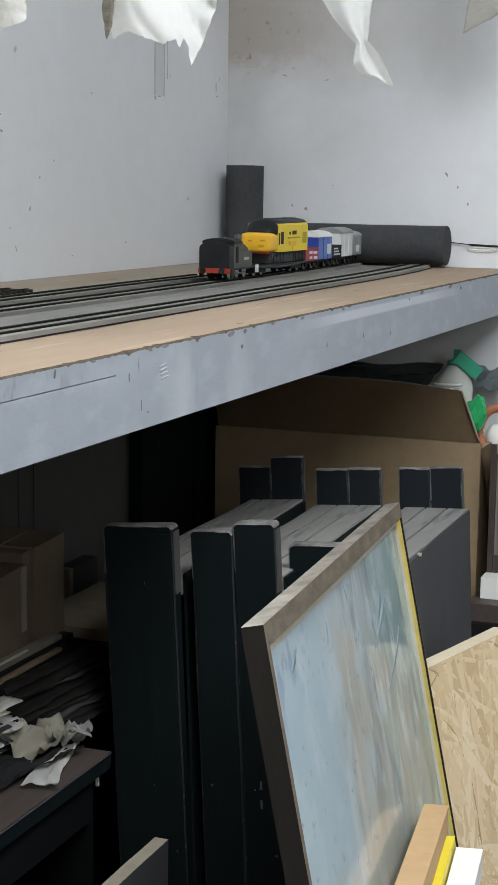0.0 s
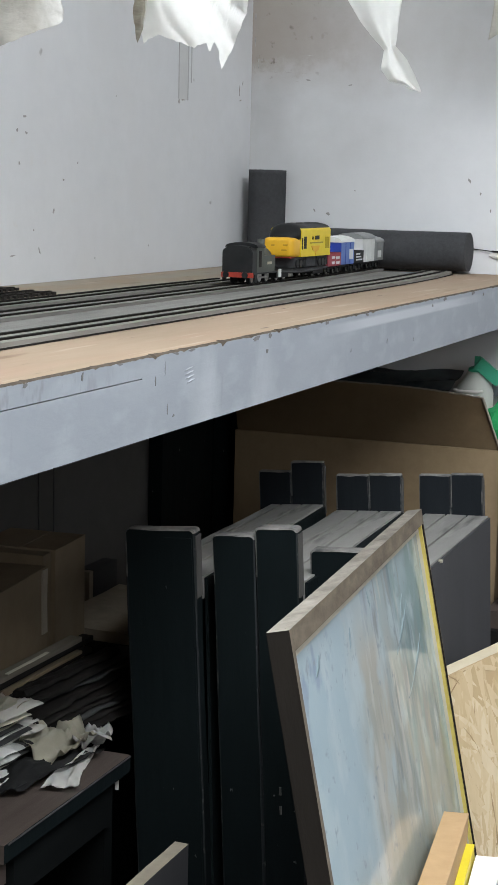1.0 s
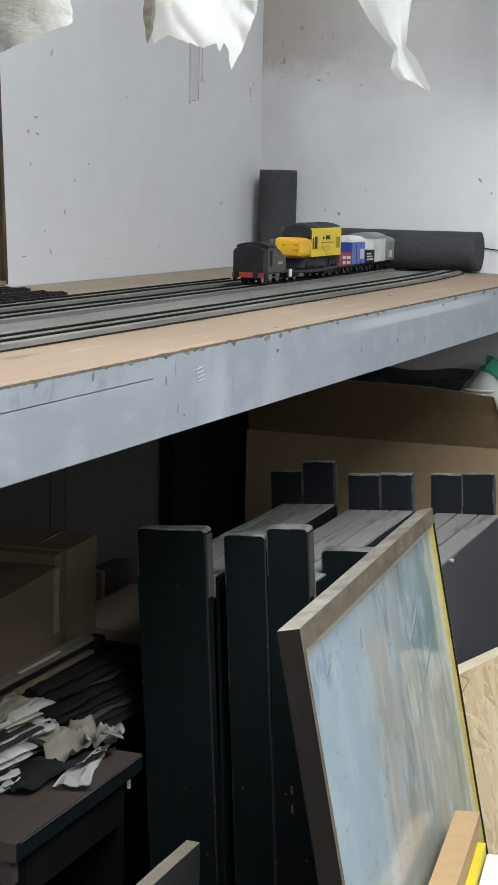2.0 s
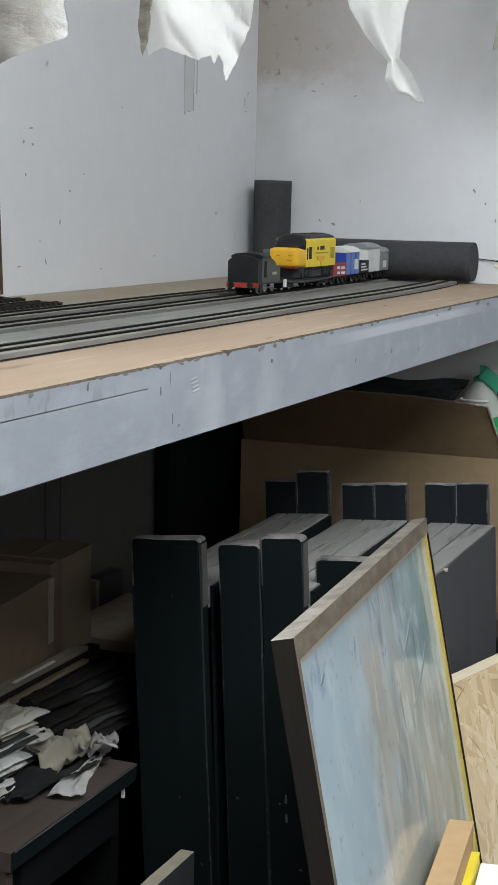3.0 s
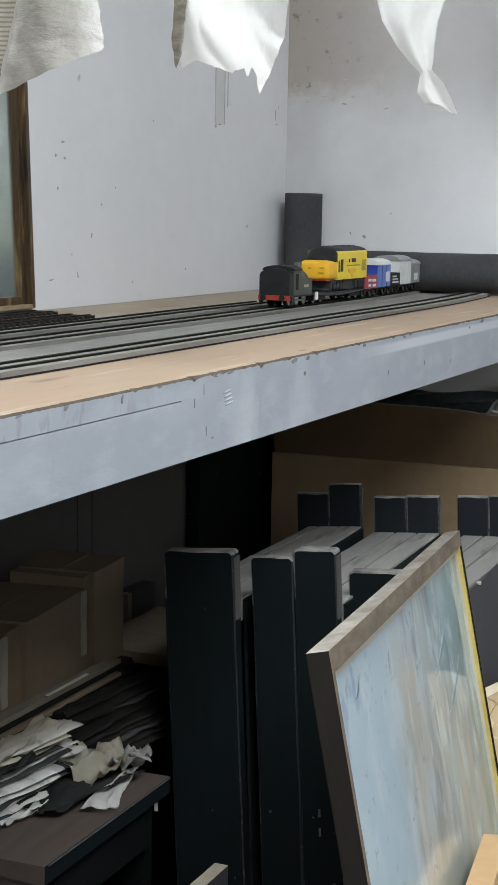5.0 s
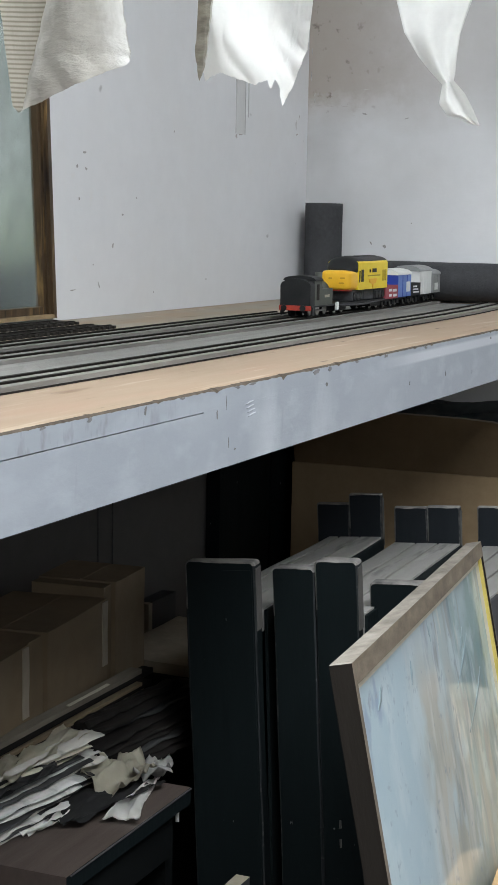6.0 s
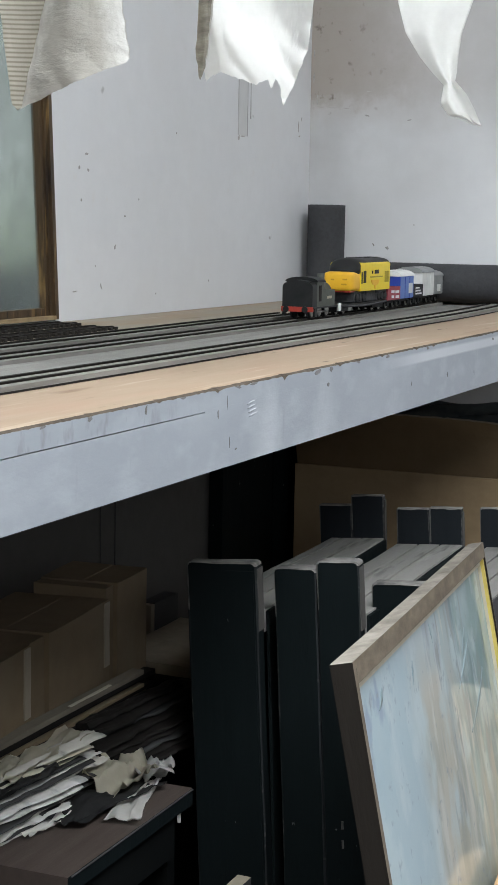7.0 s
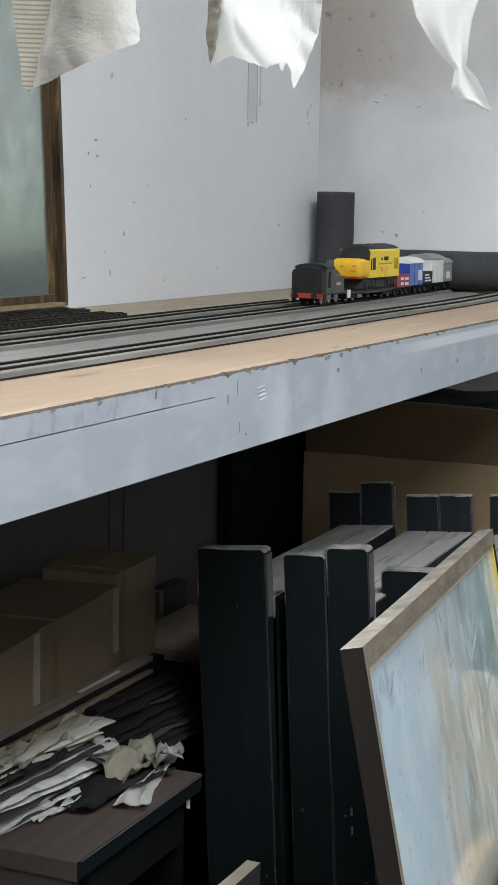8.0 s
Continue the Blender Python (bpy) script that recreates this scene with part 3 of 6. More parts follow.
# pale hedge and mist outside the window
# the backdrop glows: outdoor daylight is put into its emission
bd = bpy.data.materials.new("outdoor_haze")
bd.use_nodes = True
nt = bd.node_tree
nt.nodes.remove(nt.nodes["Principled BSDF"])
em = nt.nodes.new("ShaderNodeEmission")
tx = nt.nodes.new("ShaderNodeTexNoise")
tx.inputs["Scale"].default_value, tx.inputs["Detail"].default_value = 1.1, 4
co = nt.nodes.new("ShaderNodeTexCoord")
nt.links.new(co.outputs["Object"], tx.inputs["Vector"])
rp = nt.nodes.new("ShaderNodeValToRGB")
rp.color_ramp.elements[0].position, rp.color_ramp.elements[0].color = 0.30, (0.36, 0.42, 0.36, 1)
rp.color_ramp.elements[1].position, rp.color_ramp.elements[1].color = 0.66, (0.47, 0.53, 0.55, 1)
nt.links.new(tx.outputs[0], rp.inputs[0])
bz, bq, bx = nt.nodes.new("ShaderNodeSeparateXYZ"), nt.nodes.new("ShaderNodeMapRange"), nt.nodes.new("ShaderNodeMix")
bx.data_type = "RGBA"
bx.inputs["B"].default_value = (0.30, 0.375, 0.265, 1)
bq.inputs["From Min"].default_value, bq.inputs["From Max"].default_value = 1.35, 0.95
nt.links.new(co.outputs["Object"], bz.inputs[0])
nt.links.new(bz.outputs["Z"], bq.inputs["Value"])
nt.links.new(bq.outputs[0], bx.inputs["Factor"])
nt.links.new(rp.outputs[0], bx.inputs["A"])
nt.links.new(bx.outputs["Result"], em.inputs[0])
em.inputs[1].default_value = 0.95
nt.links.new(em.outputs[0], nt.nodes["Material Output"].inputs[0])
bm = bmesh.new()
box(bm, -6, 9, 3.5, 3.6, -0.1, 4.5)
single("backdrop", bm, bd, "pale misty green hedge seen outside the window", "backdrop", kind="structure")
bm = bmesh.new()
box(bm, -2.5, 3.0, 0.85, 0.95, -0.1, 1.025)
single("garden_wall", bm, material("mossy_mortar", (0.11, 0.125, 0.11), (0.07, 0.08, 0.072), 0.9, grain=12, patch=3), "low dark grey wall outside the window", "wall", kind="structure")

# window of varnished wood
window = thing("window_1", "old varnished brown wooden window with dirty glass", "window", kind="structure")


def winpart(name, dims, label=""):
    bm = bmesh.new()
    box(bm, *dims)
    bevelled(bm, 0.0006)
    sheared(bm, -0.75)
    return part(name, bm, M_WINEDGE if "pale" in label else M_WINWOOD, window, label)


winpart("window_frame", (WIN_X1 - 0.0068, WIN_X1 - 0.0012, W - 0.004, W + 0.012, WIN_Z0, WIN_Z1), "outer wooden jamb")
winpart("edge_bead", (WIN_X1 - 0.0011, WIN_X1, W - 0.0030, W + 0.012, WIN_Z0, WIN_Z1), "worn pale edge bead")
winpart("window_frame", (WIN_X0, WIN_X0 + 0.014, W - 0.004, W + 0.012, WIN_Z0, WIN_Z1), "outer wooden jamb")
winpart("window_sill", (WIN_X0 + 0.0145, WIN_X1 - 0.0070, W - 0.0048, W + 0.012, WIN_Z0, WIN_Z0 + 0.0035), "narrow pale wooden sill")
winpart("window_frame", (WIN_X0 + 0.0145, WIN_X1 - 0.0070, W - 0.004, W + 0.012, WIN_Z1 - 0.02, WIN_Z1))
winpart("sash_stile", (WIN_X1 - 0.0108, WIN_X1 - 0.0070, W - 0.001, W + 0.010, WIN_Z0 + 0.0037, WIN_Z1 - 0.02))
winpart("sash_stile", (WIN_X1 - 0.0155, WIN_X1 - 0.0110, W + 0.0012, W + 0.010, WIN_Z0 + 0.0037, WIN_Z1 - 0.02), "darker inner stile")
winpart("sash_rail", (WIN_X0 + 0.0145, WIN_X1 - 0.0160, W + 0.001, W + 0.010, WIN_Z0 + 0.0037, WIN_Z0 + 0.0105))
bm = bmesh.new()
box(bm, WIN_X0 + 0.014, WIN_X1 - 0.0157, W + 0.0070, W + 0.0085, WIN_Z0 + 0.0107, WIN_Z1 - 0.02)
sheared(bm, -0.75)
pane = part("pane", bm, M_GLASS, window, "dusty streaked pane")
pane.visible_shadow = False

# ---- the railway shelf ----
shelf = thing("railway_shelf", "long plywood shelf with grey painted edge carrying model railway", "shelf")
X0 = -2.6
bm = bmesh.new()
n = 900
top, edge, under, back = [], [], [], []
for i in range(n + 1):
    x = X0 + (-0.002 - X0) * i / n
    chip = max(0.0, noise.noise(Vector((x * 34, 0.3, 0))) - 0.36) * 0.003 + max(0.0, noise.noise(Vector((x * 120, 5.3, 0))) - 0.30) * 0.0060 + 0.0012 * max(0.0, noise.noise(Vector((x * 210, 1, 0)))) + 0.002 * max(0.0, noise.noise(Vector((x * 95, 7, 0))) - 0.25)
    top.append(bm.verts.new((x, 0.0012 + chip * 1.2, 1.0)))
    edge.append(bm.verts.new((x, -0.0005, 0.9990 - chip * (0.7 + 0.5 * noise.noise(Vector((x * 160, 3, 0)))))))
    under.append(bm.verts.new((x, -0.0005, 0.988)))
    back.append(bm.verts.new((x, W - 0.001, 1.0)))
for i in range(n):
    f = bm.faces.new((top[i], top[i + 1], back[i + 1], back[i]))
    f = bm.faces.new((edge[i], edge[i + 1], top[i + 1], top[i]))
    f.material_index = 2
    f = bm.faces.new((under[i], under[i + 1], edge[i + 1], edge[i]))
    f.material_index = 1
M_BARED = material("bared_ply_edge", (0.030, 0.024, 0.019), (0.12, 0.095, 0.072), 0.9, grain=130, patch=30, bump=0.3, amount=0.7)
part("plywood_top", bm, [M_PLY, M_FASCIA, M_BARED], shelf, "bare brown plywood with chipped grey edge")
boxpart("plywood_underside", (X0, -0.002, 0.0005, W - 0.001, 0.988, 0.9955), M_PLY, shelf)
bm = bmesh.new()
box(bm, X0, -0.002, -0.0005, 0.018, 0.953, 0.9874)
bevelled(bm, 0.0012)
part("fascia_batten", bm, M_FASCIA, shelf, "grey painted front batten with dents")
# filler that hides the joint along part of the front
bm = bmesh.new()
box(bm, -1.122, -0.002, -0.00057, 0.001, 0.9864, 0.9886)
part("filler_strip", bm, M_FASCIA, shelf, "smeared pale filler over the joint")
M_NICK = material("dark_bared_wood", (0.11, 0.105, 0.10), (0.24, 0.235, 0.23), 0.9, grain=160, patch=40, amount=0.7)


def nick(x, z, w, h, seed):
    """A thin ragged dark chip in the painted edge."""
    bm = bmesh.new()
    ring = []
    for k in range(18):
        a = 2 * math.pi * k / 18
        r = 0.55 + 0.75 * abs(noise.noise(Vector((math.cos(a) * 3.1, math.sin(a) * 3.1, seed))))
        ring.append((x + w * r * math.cos(a) + 0.35 * w * math.sin(a) * math.sin(seed), min(0.9992, z + h * r * math.sin(a))))
    yf = -0.00066
    front = [bm.verts.new((px_, yf, pz_)) for px_, pz_ in ring]
    rear = [bm.verts.new((px_, yf + 0.0006, pz_)) for px_, pz_ in ring]
    bm.faces.new(front)
    for k in range(18):
        bm.faces.new((front[k], front[(k + 1) % 18], rear[(k + 1) % 18], rear[k]))
    part("nick", bm, M_NICK, shelf, "dark chip in the grey paint")


for k, (x, z, w, h) in enumerate(((-0.925, 0.9872, 0.0034, 0.0020), (-0.945, 0.9972, 0.007, 0.0022), (-0.920, 0.9972, 0.0036, 0.0024), (-1.104, 0.9845, 0.0010, 0.0032), (-0.642, 0.972, 0.0010, 0.0028),
                                  (-0.740, 0.9725, 0.0010, 0.0020), (-0.560, 0.968, 0.0009, 0.0018), (-1.087, 0.967, 0.0006, 0.0040), (-1.078, 0.962, 0.0016, 0.0007), (-1.052, 0.9982, 0.0070, 0.0010),
                                  (-1.075, 0.9980, 0.0045, 0.0012), (-1.150, 0.9984, 0.005, 0.0008), (-1.195, 0.9960, 0.0015, 0.0030), (-0.80, 0.9976, 0.006, 0.0014), (-0.70, 0.9976, 0.005, 0.0016),
                                  (-0.455, 0.9972, 0.009, 0.0018), (-0.345, 0.9970, 0.009, 0.0018), (-0.30, 0.994, 0.004, 0.0018), (-0.50, 0.9935, 0.003, 0.0016), (-1.255, 0.9975, 0.003, 0.0016), (-1.30, 0.9983, 0.004, 0.0008), (-0.865, 0.9980, 0.005, 0.0010), (-1.091, 0.9905, 0.0004, 0.0042))):
    nick(x, z, w, h, k * 1.7)
for k in range(4):
    bm = bmesh.new()
    tube(bm, [(-1.0630 + 0.0012 * k + 0.0030 * i, -0.00058, 0.9866 - 0.0025 * k + 0.0004 * i) for i in range(5)], [0.0002, 0.0006, 0.0008, 0.0006, 0.0002], 6)
    for v in bm.verts:
        v.co.y = -0.00058 + (v.co.y + 0.00058) * 0.25
    part("filler_dash", bm, M_FILLER, shelf, "short pale dab of filler")
for x in (-2.5, -1.7, -0.12):
    boxpart("bearer", (x, x + 0.03, 0.019, W - 0.004, 0.955, 0.9875), M_PLY, shelf)


# ---- track ----
def bend(x):
    """How far the tracks swing away from the front edge near the end wall."""
    t = max(0.0, (x + 0.36) / 0.33)
    return 0.034 * t * t


def track_ribbon(bm, x0, x1, yc, half, z0, z1, steps=70, swing=1.0, mat=0, side=0):
    rows = []
    for i in range(steps + 1):
        x = x0 + (x1 - x0) * i / steps
        o = yc + swing * bend(x) + 0.0012 * noise.noise(Vector((x * 6, yc * 30, 0))) + 0.0022 * noise.noise(Vector((x * 2.3, yc * 30, 4)))
        rows.append([bm.verts.new((x, o + sy * half, z)) for sy, z in ((-1, z0), (-1, z1), (1, z1), (1, z0))])
    for a, b in zip(rows, rows[1:]):
        for k in range(3):
            f = bm.faces.new((a[k], b[k], b[k + 1], a[k + 1]))
            f.material_index = mat if k == 1 else side
    bm.faces.new(rows[0])
    bm.faces.new(rows[-1][::-1])


bm = bmesh.new()
track_ribbon(bm, -2.5, -0.052, 0.168, 0.088, 1.0002, 1.0014, swing=0.5, side=1)
single("track_bed", bm, [M_UNDERLAY, M_SLEEPER], "dirty grey track bed strip along the shelf", "track bed", kind="structure")


def make_track(yc, x0, x1, label, joined=True, swing=1.0, z=1.0014, bed=None):
    tr = thing("model_track", label, "model track", "tracks on the shelf")
    top = RT if joined else z + 0.0030
    for s in (-1, 1):
        bm = bmesh.new()
        # rails drawn wide and black to take in their shadows
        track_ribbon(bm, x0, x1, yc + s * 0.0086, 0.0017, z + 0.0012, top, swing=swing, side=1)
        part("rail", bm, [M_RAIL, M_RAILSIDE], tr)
    count = int((x1 - x0) / 0.0095)
    if joined:
        bm = bmesh.new()
        track_ribbon(bm, x0, x1, yc, 0.0175, z, z + 0.0026, swing=swing, side=1)
        part("ballast_strip", bm, [bed or M_BALLAST, bed or M_BALLAST], tr, "grey ballast strip between the sleepers")
        bm = bmesh.new()
        for i in range(count):
            x = x0 + 0.004 + i * 0.0095
            o = yc + swing * bend(x)
            box(bm, x, x + 0.0036, o - 0.0155, o + 0.0155, z, z + 0.00245)
        tagged(part("sleeper_strip", bm, M_SLEEPER, tr), kind="stuff")
    else:
        bm = bmesh.new()
        box(bm, 0, 0.0042, -0.0155, 0.0155, 0, 0.0024)
        first = part("sleeper", bm, M_SLEEPER, tr)
        for i in range(count):
            o = first if i == 0 else new("sleeper", first.data)
            o.parent = tr
            o.location = (x1 - 0.006 - i * 0.0095, yc, z)
    return tr


RT = 1.0052   # rail top
make_track(0.0985, -2.5, -0.053, "black sleepered model track along the shelf edge", swing=0.5)
make_track(0.185, -2.5, -0.06, "black sleepered model track with the train on it", swing=0.35, bed=M_BALLASTD)
make_track(0.234, -2.5, -0.42, "black sleepered model track behind the train", swing=0.1, bed=M_BALLASTD)
make_track(0.296, -1.9, -0.69, "short siding track ending in open sleepers", joined=False, z=1.0002)
make_track(0.346, -1.9, -0.665, "short siding track beside the wall", joined=False, z=1.0002)


# ---- train ----
def wheelset(parent, x, r, yc=0.0, width=0.0165):
    for s in (-1, 1):
        w = bmesh.new()
        y = yc + s * (width / 2 + 0.0004)
        rod(w, (x, y - 0.0012, RT + r), (x, y + 0.0012, RT + r), r, sides=18)
        rod(w, (x, y - s * 0.0012, RT + r), (x, y - s * 0.0019, RT + r), r + 0.0006, sides=18)
        wh = part("wheel", w, M_LOCO_BLK, parent)
        h = bmesh.new()
        rod(h, (x, y + s * 0.0012, RT + r), (x, y + s * 0.0016, RT + r), r * 0.82, r * 0.75, sides=14)
        part("rim", h, M_LOCO_STEEL, wh)


def arch_body(bm, x0, x1, half, z0, z1, rise, mat=0, steps=8):
    """A body with upright sides and an arched roof, from x0 to x1."""
    prof = [(-half, z0), (-half, z1)] + [(-half * math.cos(math.pi * i / steps), z1 + rise * math.sin(math.pi * i / steps)) for i in range(1, steps)] + [(half, z1), (half, z0)]
    rings = [[bm.verts.new((x, y, z)) for y, z in prof] for x in (x0, x1)]
    k = len(prof)
    for i in range(k):
        bm.faces.new((rings[0][i], rings[0][(i + 1) % k], rings[1][(i + 1) % k], rings[1][i])).material_index = mat
    bm.faces.new(rings[0][::-1]).material_index = mat
    bm.faces.new(rings[1]).material_index = mat


def chassis(parent, x0, x1, r=0.0062, half=0.0125):
    boxpart("underframe", (x0 + 0.002, x1 - 0.002, -half * 0.85, half * 0.85, RT + 0.006, RT + 0.0095), M_LOCO_BLK, parent, "", 0.0004)
    for x in (x0 + 0.009, x1 - 0.009):
        wheelset(parent, x, r)
        for s in (-1, 1):
            boxpart("axle_box", (x - 0.003, x + 0.003, s * 0.0118 - 0.001, s * 0.0118 + 0.001, RT + 0.003, RT + 0.0075), M_LOCO_BLK, parent, "", 0.0005)
    for x, sgn in ((x0, -1), (x1, 1)):
        for s in (-1, 1):
            b = bmesh.new()
            rod(b, (x + sgn * 0.0, s * 0.0085, RT + 0.0105), (x + sgn * 0.003, s * 0.0085, RT + 0.0105), 0.0012, sides=10)
            rod(b, (x + sgn * 0.003, s * 0.0085, RT + 0.0105), (x + sgn * 0.0036, s * 0.0085, RT + 0.0105), 0.0025, sides=12)
            part("buffer", b, M_LOCO_BLK, parent)


TY = 0.185
# tank engine seen from its bunker end
eng = thing("tank_engine", "black and dark green model steam tank engine with red buffer beam", "model locomotive", at=pose(-0.514, TY, 0))
boxpart("footplate", (0.001, 0.066, -0.0165, 0.0165, RT + 0.0095, RT + 0.011), M_LOCO_BLK, eng, "", 0.0004)
boxpart("buffer_beam", (0.0, 0.0016, -0.0160, 0.0160, RT + 0.0065, RT + 0.0112), M_LOCO_RED, eng, "red buffer beam", 0.0003)
bm = bmesh.new()
arch_body(bm, 0.0006, 0.0117, 0.0152, RT + 0.011, RT + 0.0300, 0.0062, steps=12)
bevelled(bm, 0.0006, 2)
part("bunker", bm, M_LOCO_BLK, eng, "black coal bunker")
bm = bmesh.new()
arch_body(bm, 0.0118, 0.030, 0.0155, RT + 0.011, RT + 0.0345, 0.0035)
part("cab", bm, M_LOCO_GRN, eng, "dark green cab")
for s in (-1, 1):
    boxpart("cab_window", (0.0112, 0.0118, s * 0.0075 - 0.0035, s * 0.0075 + 0.0035, RT + 0.0318, RT + 0.0345), M_SLEEPER, eng)
    boxpart("cab_opening", (0.0165, 0.0225, s * 0.0156 - 0.0004, s * 0.0156 + 0.0004, RT + 0.016, RT + 0.031), M_SLEEPER, eng)
    boxpart("side_tank", (0.030, 0.060, s * 0.0118 - 0.0036, s * 0.0118 + 0.0036, RT + 0.011, RT + 0.0262), M_LOCO_GRN, eng, "dark green side tank", 0.0008)
    boxpart("step", (0.004, 0.010, s * 0.0155 - 0.001, s * 0.0155 + 0.001, RT + 0.002, RT + 0.0095), M_LOCO_BLK, eng)
    boxpart("number_plate", (0.0385, 0.0505, s * 0.0156 - 0.0003, s * 0.0156 + 0.0003, RT + 0.018, RT + 0.0205), M_CREAM, eng, "pale bar of lettering")
    b = bmesh.new()
    rod(b, (-0.004, s * 0.0095, RT + 0.009), (0, s * 0.0095, RT + 0.009), 0.0013, sides=10)
    rod(b, (-0.0048, s * 0.0095, RT + 0.009), (-0.004, s * 0.0095, RT + 0.009), 0.003, sides=14)
    part("buffer", b, M_LOCO_BLK, eng)
    b = bmesh.new()
    rod(b, (0.016, s * 0.0112, RT + 0.006), (0.052, s * 0.0112, RT + 0.0055), 0.0009, sides=8)
    part("coupling_rod", b, M_LOCO_STEEL, eng, "bright coupling rod")
bm = bmesh.new()
arch_body(bm, 0.0105, 0.0315, 0.0166, RT + 0.0342, RT + 0.0348, 0.0042)
part("cab_roof", bm, M_LOCO_BLK, eng, "black arched roof")
bm = bmesh.new()
rod(bm, (0.030, 0, RT + 0.0235), (0.066, 0, RT + 0.0235), 0.0098, sides=20)
rod(bm, (0.0618, 0, RT + 0.030), (0.0618, 0, RT + 0.041), 0.0032, 0.0036, sides=14)
rod(bm, (0.043, 0, RT + 0.031), (0.043, 0, RT + 0.0365), 0.004, 0.003, sides=14)
part("boiler", bm, M_LOCO_GRN, eng, "boiler with dome and chimney")
bm = bmesh.new()
rod(bm, (0.0045, -0.012, RT + 0.0315), (0.0045, 0.012, RT + 0.0315), 0.0030, sides=8)
roughen(bm, 2, 0.0012, 300)
part("coal", bm, M_SLEEPER, eng, "heaped coal")
for x in (0.0135, 0.033, 0.0525):
    wheelset(eng, x, 0.0068)

# flat wagon with the cut-down diesel body standing on it
flat = thing("flat_wagon", "black low flat wagon carrying yellow diesel locomotive body", "model wagon", at=pose(-0.446, TY, 0))
bm = bmesh.new()
box(bm, 0.0, 0.152, -0.0155, 0.0155, RT + 0.0085, RT + 0.0108)
bevelled(bm, 0.0005)
part("deck", bm, M_LOCO_BLK, flat)
for s in (-1, 1):
    bm = bmesh.new()
    tube(bm, [(0.004 + 0.144 * i / 16, s * 0.0160, RT + 0.0098 - 0.0022 * math.sin(math.pi * i / 16)) for i in range(17)], 0.0011, 8)
    part("side_rail", bm, M_FOAM, flat, "dark grey sagging side rail")
for c in (0.022, 0.130):
    boxpart("bogie", (c - 0.017, c + 0.017, -0.0125, 0.0125, RT + 0.0035, RT + 0.0085), M_LOCO_BLK, flat, "", 0.0008)
    for x in (c - 0.0105, c + 0.0105):
        wheelset(flat, x, 0.0055)
boxpart("white_buffer", (0.0005, 0.006, -0.0172, -0.0156, RT + 0.005, RT + 0.0125), M_VAN_WHITE, flat, "pale end stanchion", 0.0005)

die = thing("diesel_body", "bright yellow model diesel locomotive body with black roof", "model locomotive", at=pose(-0.394, TY, 0))
zb, zt = RT + 0.0222, RT + 0.0548


def superblock(bm, c, r, power=0.55, nu=28, nv=14):
    """A block with strongly rounded corners."""
    def sp(w):
        return math.copysign(abs(w) ** power, w)
    rings = []
    for j in range(1, nv):
        a = -math.pi / 2 + math.pi * j / nv
        rings.append([bm.verts.new((c[0] + r[0] * sp(math.cos(a)) * sp(math.cos(2 * math.pi * i / nu)), c[1] + r[1] * sp(math.cos(a)) * sp(math.sin(2 * math.pi * i / nu)), c[2] + r[2] * sp(math.sin(a)))) for i in range(nu)])
    for a, b in zip(rings, rings[1:]):
        for i in range(nu):
            bm.faces.new((a[i], a[(i + 1) % nu], b[(i + 1) % nu], b[i])).smooth = True
    bm.faces.new(rings[0][::-1])
    bm.faces.new(rings[-1])


bm = bmesh.new()
arch_body(bm, 0.012, 0.104, 0.0165, zb, zt - 0.0060, 0.0045)
part("body_side", bm, M_LOCO_YEL, die, "yellow body side")
bm = bmesh.new()
superblock(bm, (0.002, 0, zb + 0.0098), (0.0150, 0.0162, 0.0100), power=0.36)
part("nose", bm, M_LOCO_ORA, die, "orange-yellow rounded nose")
bm = bmesh.new()
prev = None
for x, half, z0, z1, rise in ((-0.004, 0.0110, zb + 0.0170, zb + 0.0185, 0.0030), (0.002, 0.0142, zb + 0.0172, zb + 0.0208, 0.0055), (0.0075, 0.0156, zb + 0.0175, zb + 0.0238, 0.0072), (0.0125, 0.0160, zb + 0.0180, zt - 0.0072, 0.0080), (0.020, 0.0152, zt - 0.0050, zt - 0.0046, 0.0054), (0.105, 0.0150, zt - 0.0050, zt - 0.0046, 0.0050)):
    ring = [bm.verts.new((x, y, z_)) for y, z_ in [(-half, z0), (-half, z1)] + [(-half * math.cos(math.pi * i / 10), z1 + rise * math.sin(math.pi * i / 10)) for i in range(1, 10)] + [(half, z1), (half, z0)]]
    if prev:
        for i in range(len(ring)):
            bm.faces.new((prev[i], prev[(i + 1) % len(ring)], ring[(i + 1) % len(ring)], ring[i])).smooth = True
    else:
        bm.faces.new(ring[::-1])
    prev = ring
bm.faces.new(prev)
part("roof", bm, M_LOCO_BLK, die, "black roof sweeping down to the cab windscreen")
for x0_, x1_ in ((0.028, 0.046), (0.056, 0.070), (0.080, 0.096)):
    boxpart("roof_vent", (x0_, x1_, -0.0055, 0.0055, zt - 0.0002, zt + 0.0009), M_FOAM, die, "grey roof vent", 0.0003)
boxpart("nose_band", (-0.0100, 0.0040, -0.0130, 0.0130, zb - 0.0008, zb + 0.0010), M_LOCO_RED, die, "red line under the nose")
M_NOSEMARK = material("brown_marking", (0.56, 0.31, 0.02), (0.44, 0.22, 0.02), 0.5, grain=60, bump=0.0)
for y, z_, half in ((-0.0085, 0.0122, 0.0024), (0.0045, 0.0118, 0.0018), (-0.0075, 0.0072, 0.0028)):
    boxpart("nose_lettering", (-0.0136, -0.0130, y - half, y + half, zb + z_ - 0.0008, zb + z_ + 0.0008), M_NOSEMARK, die, "dark bar of lettering")
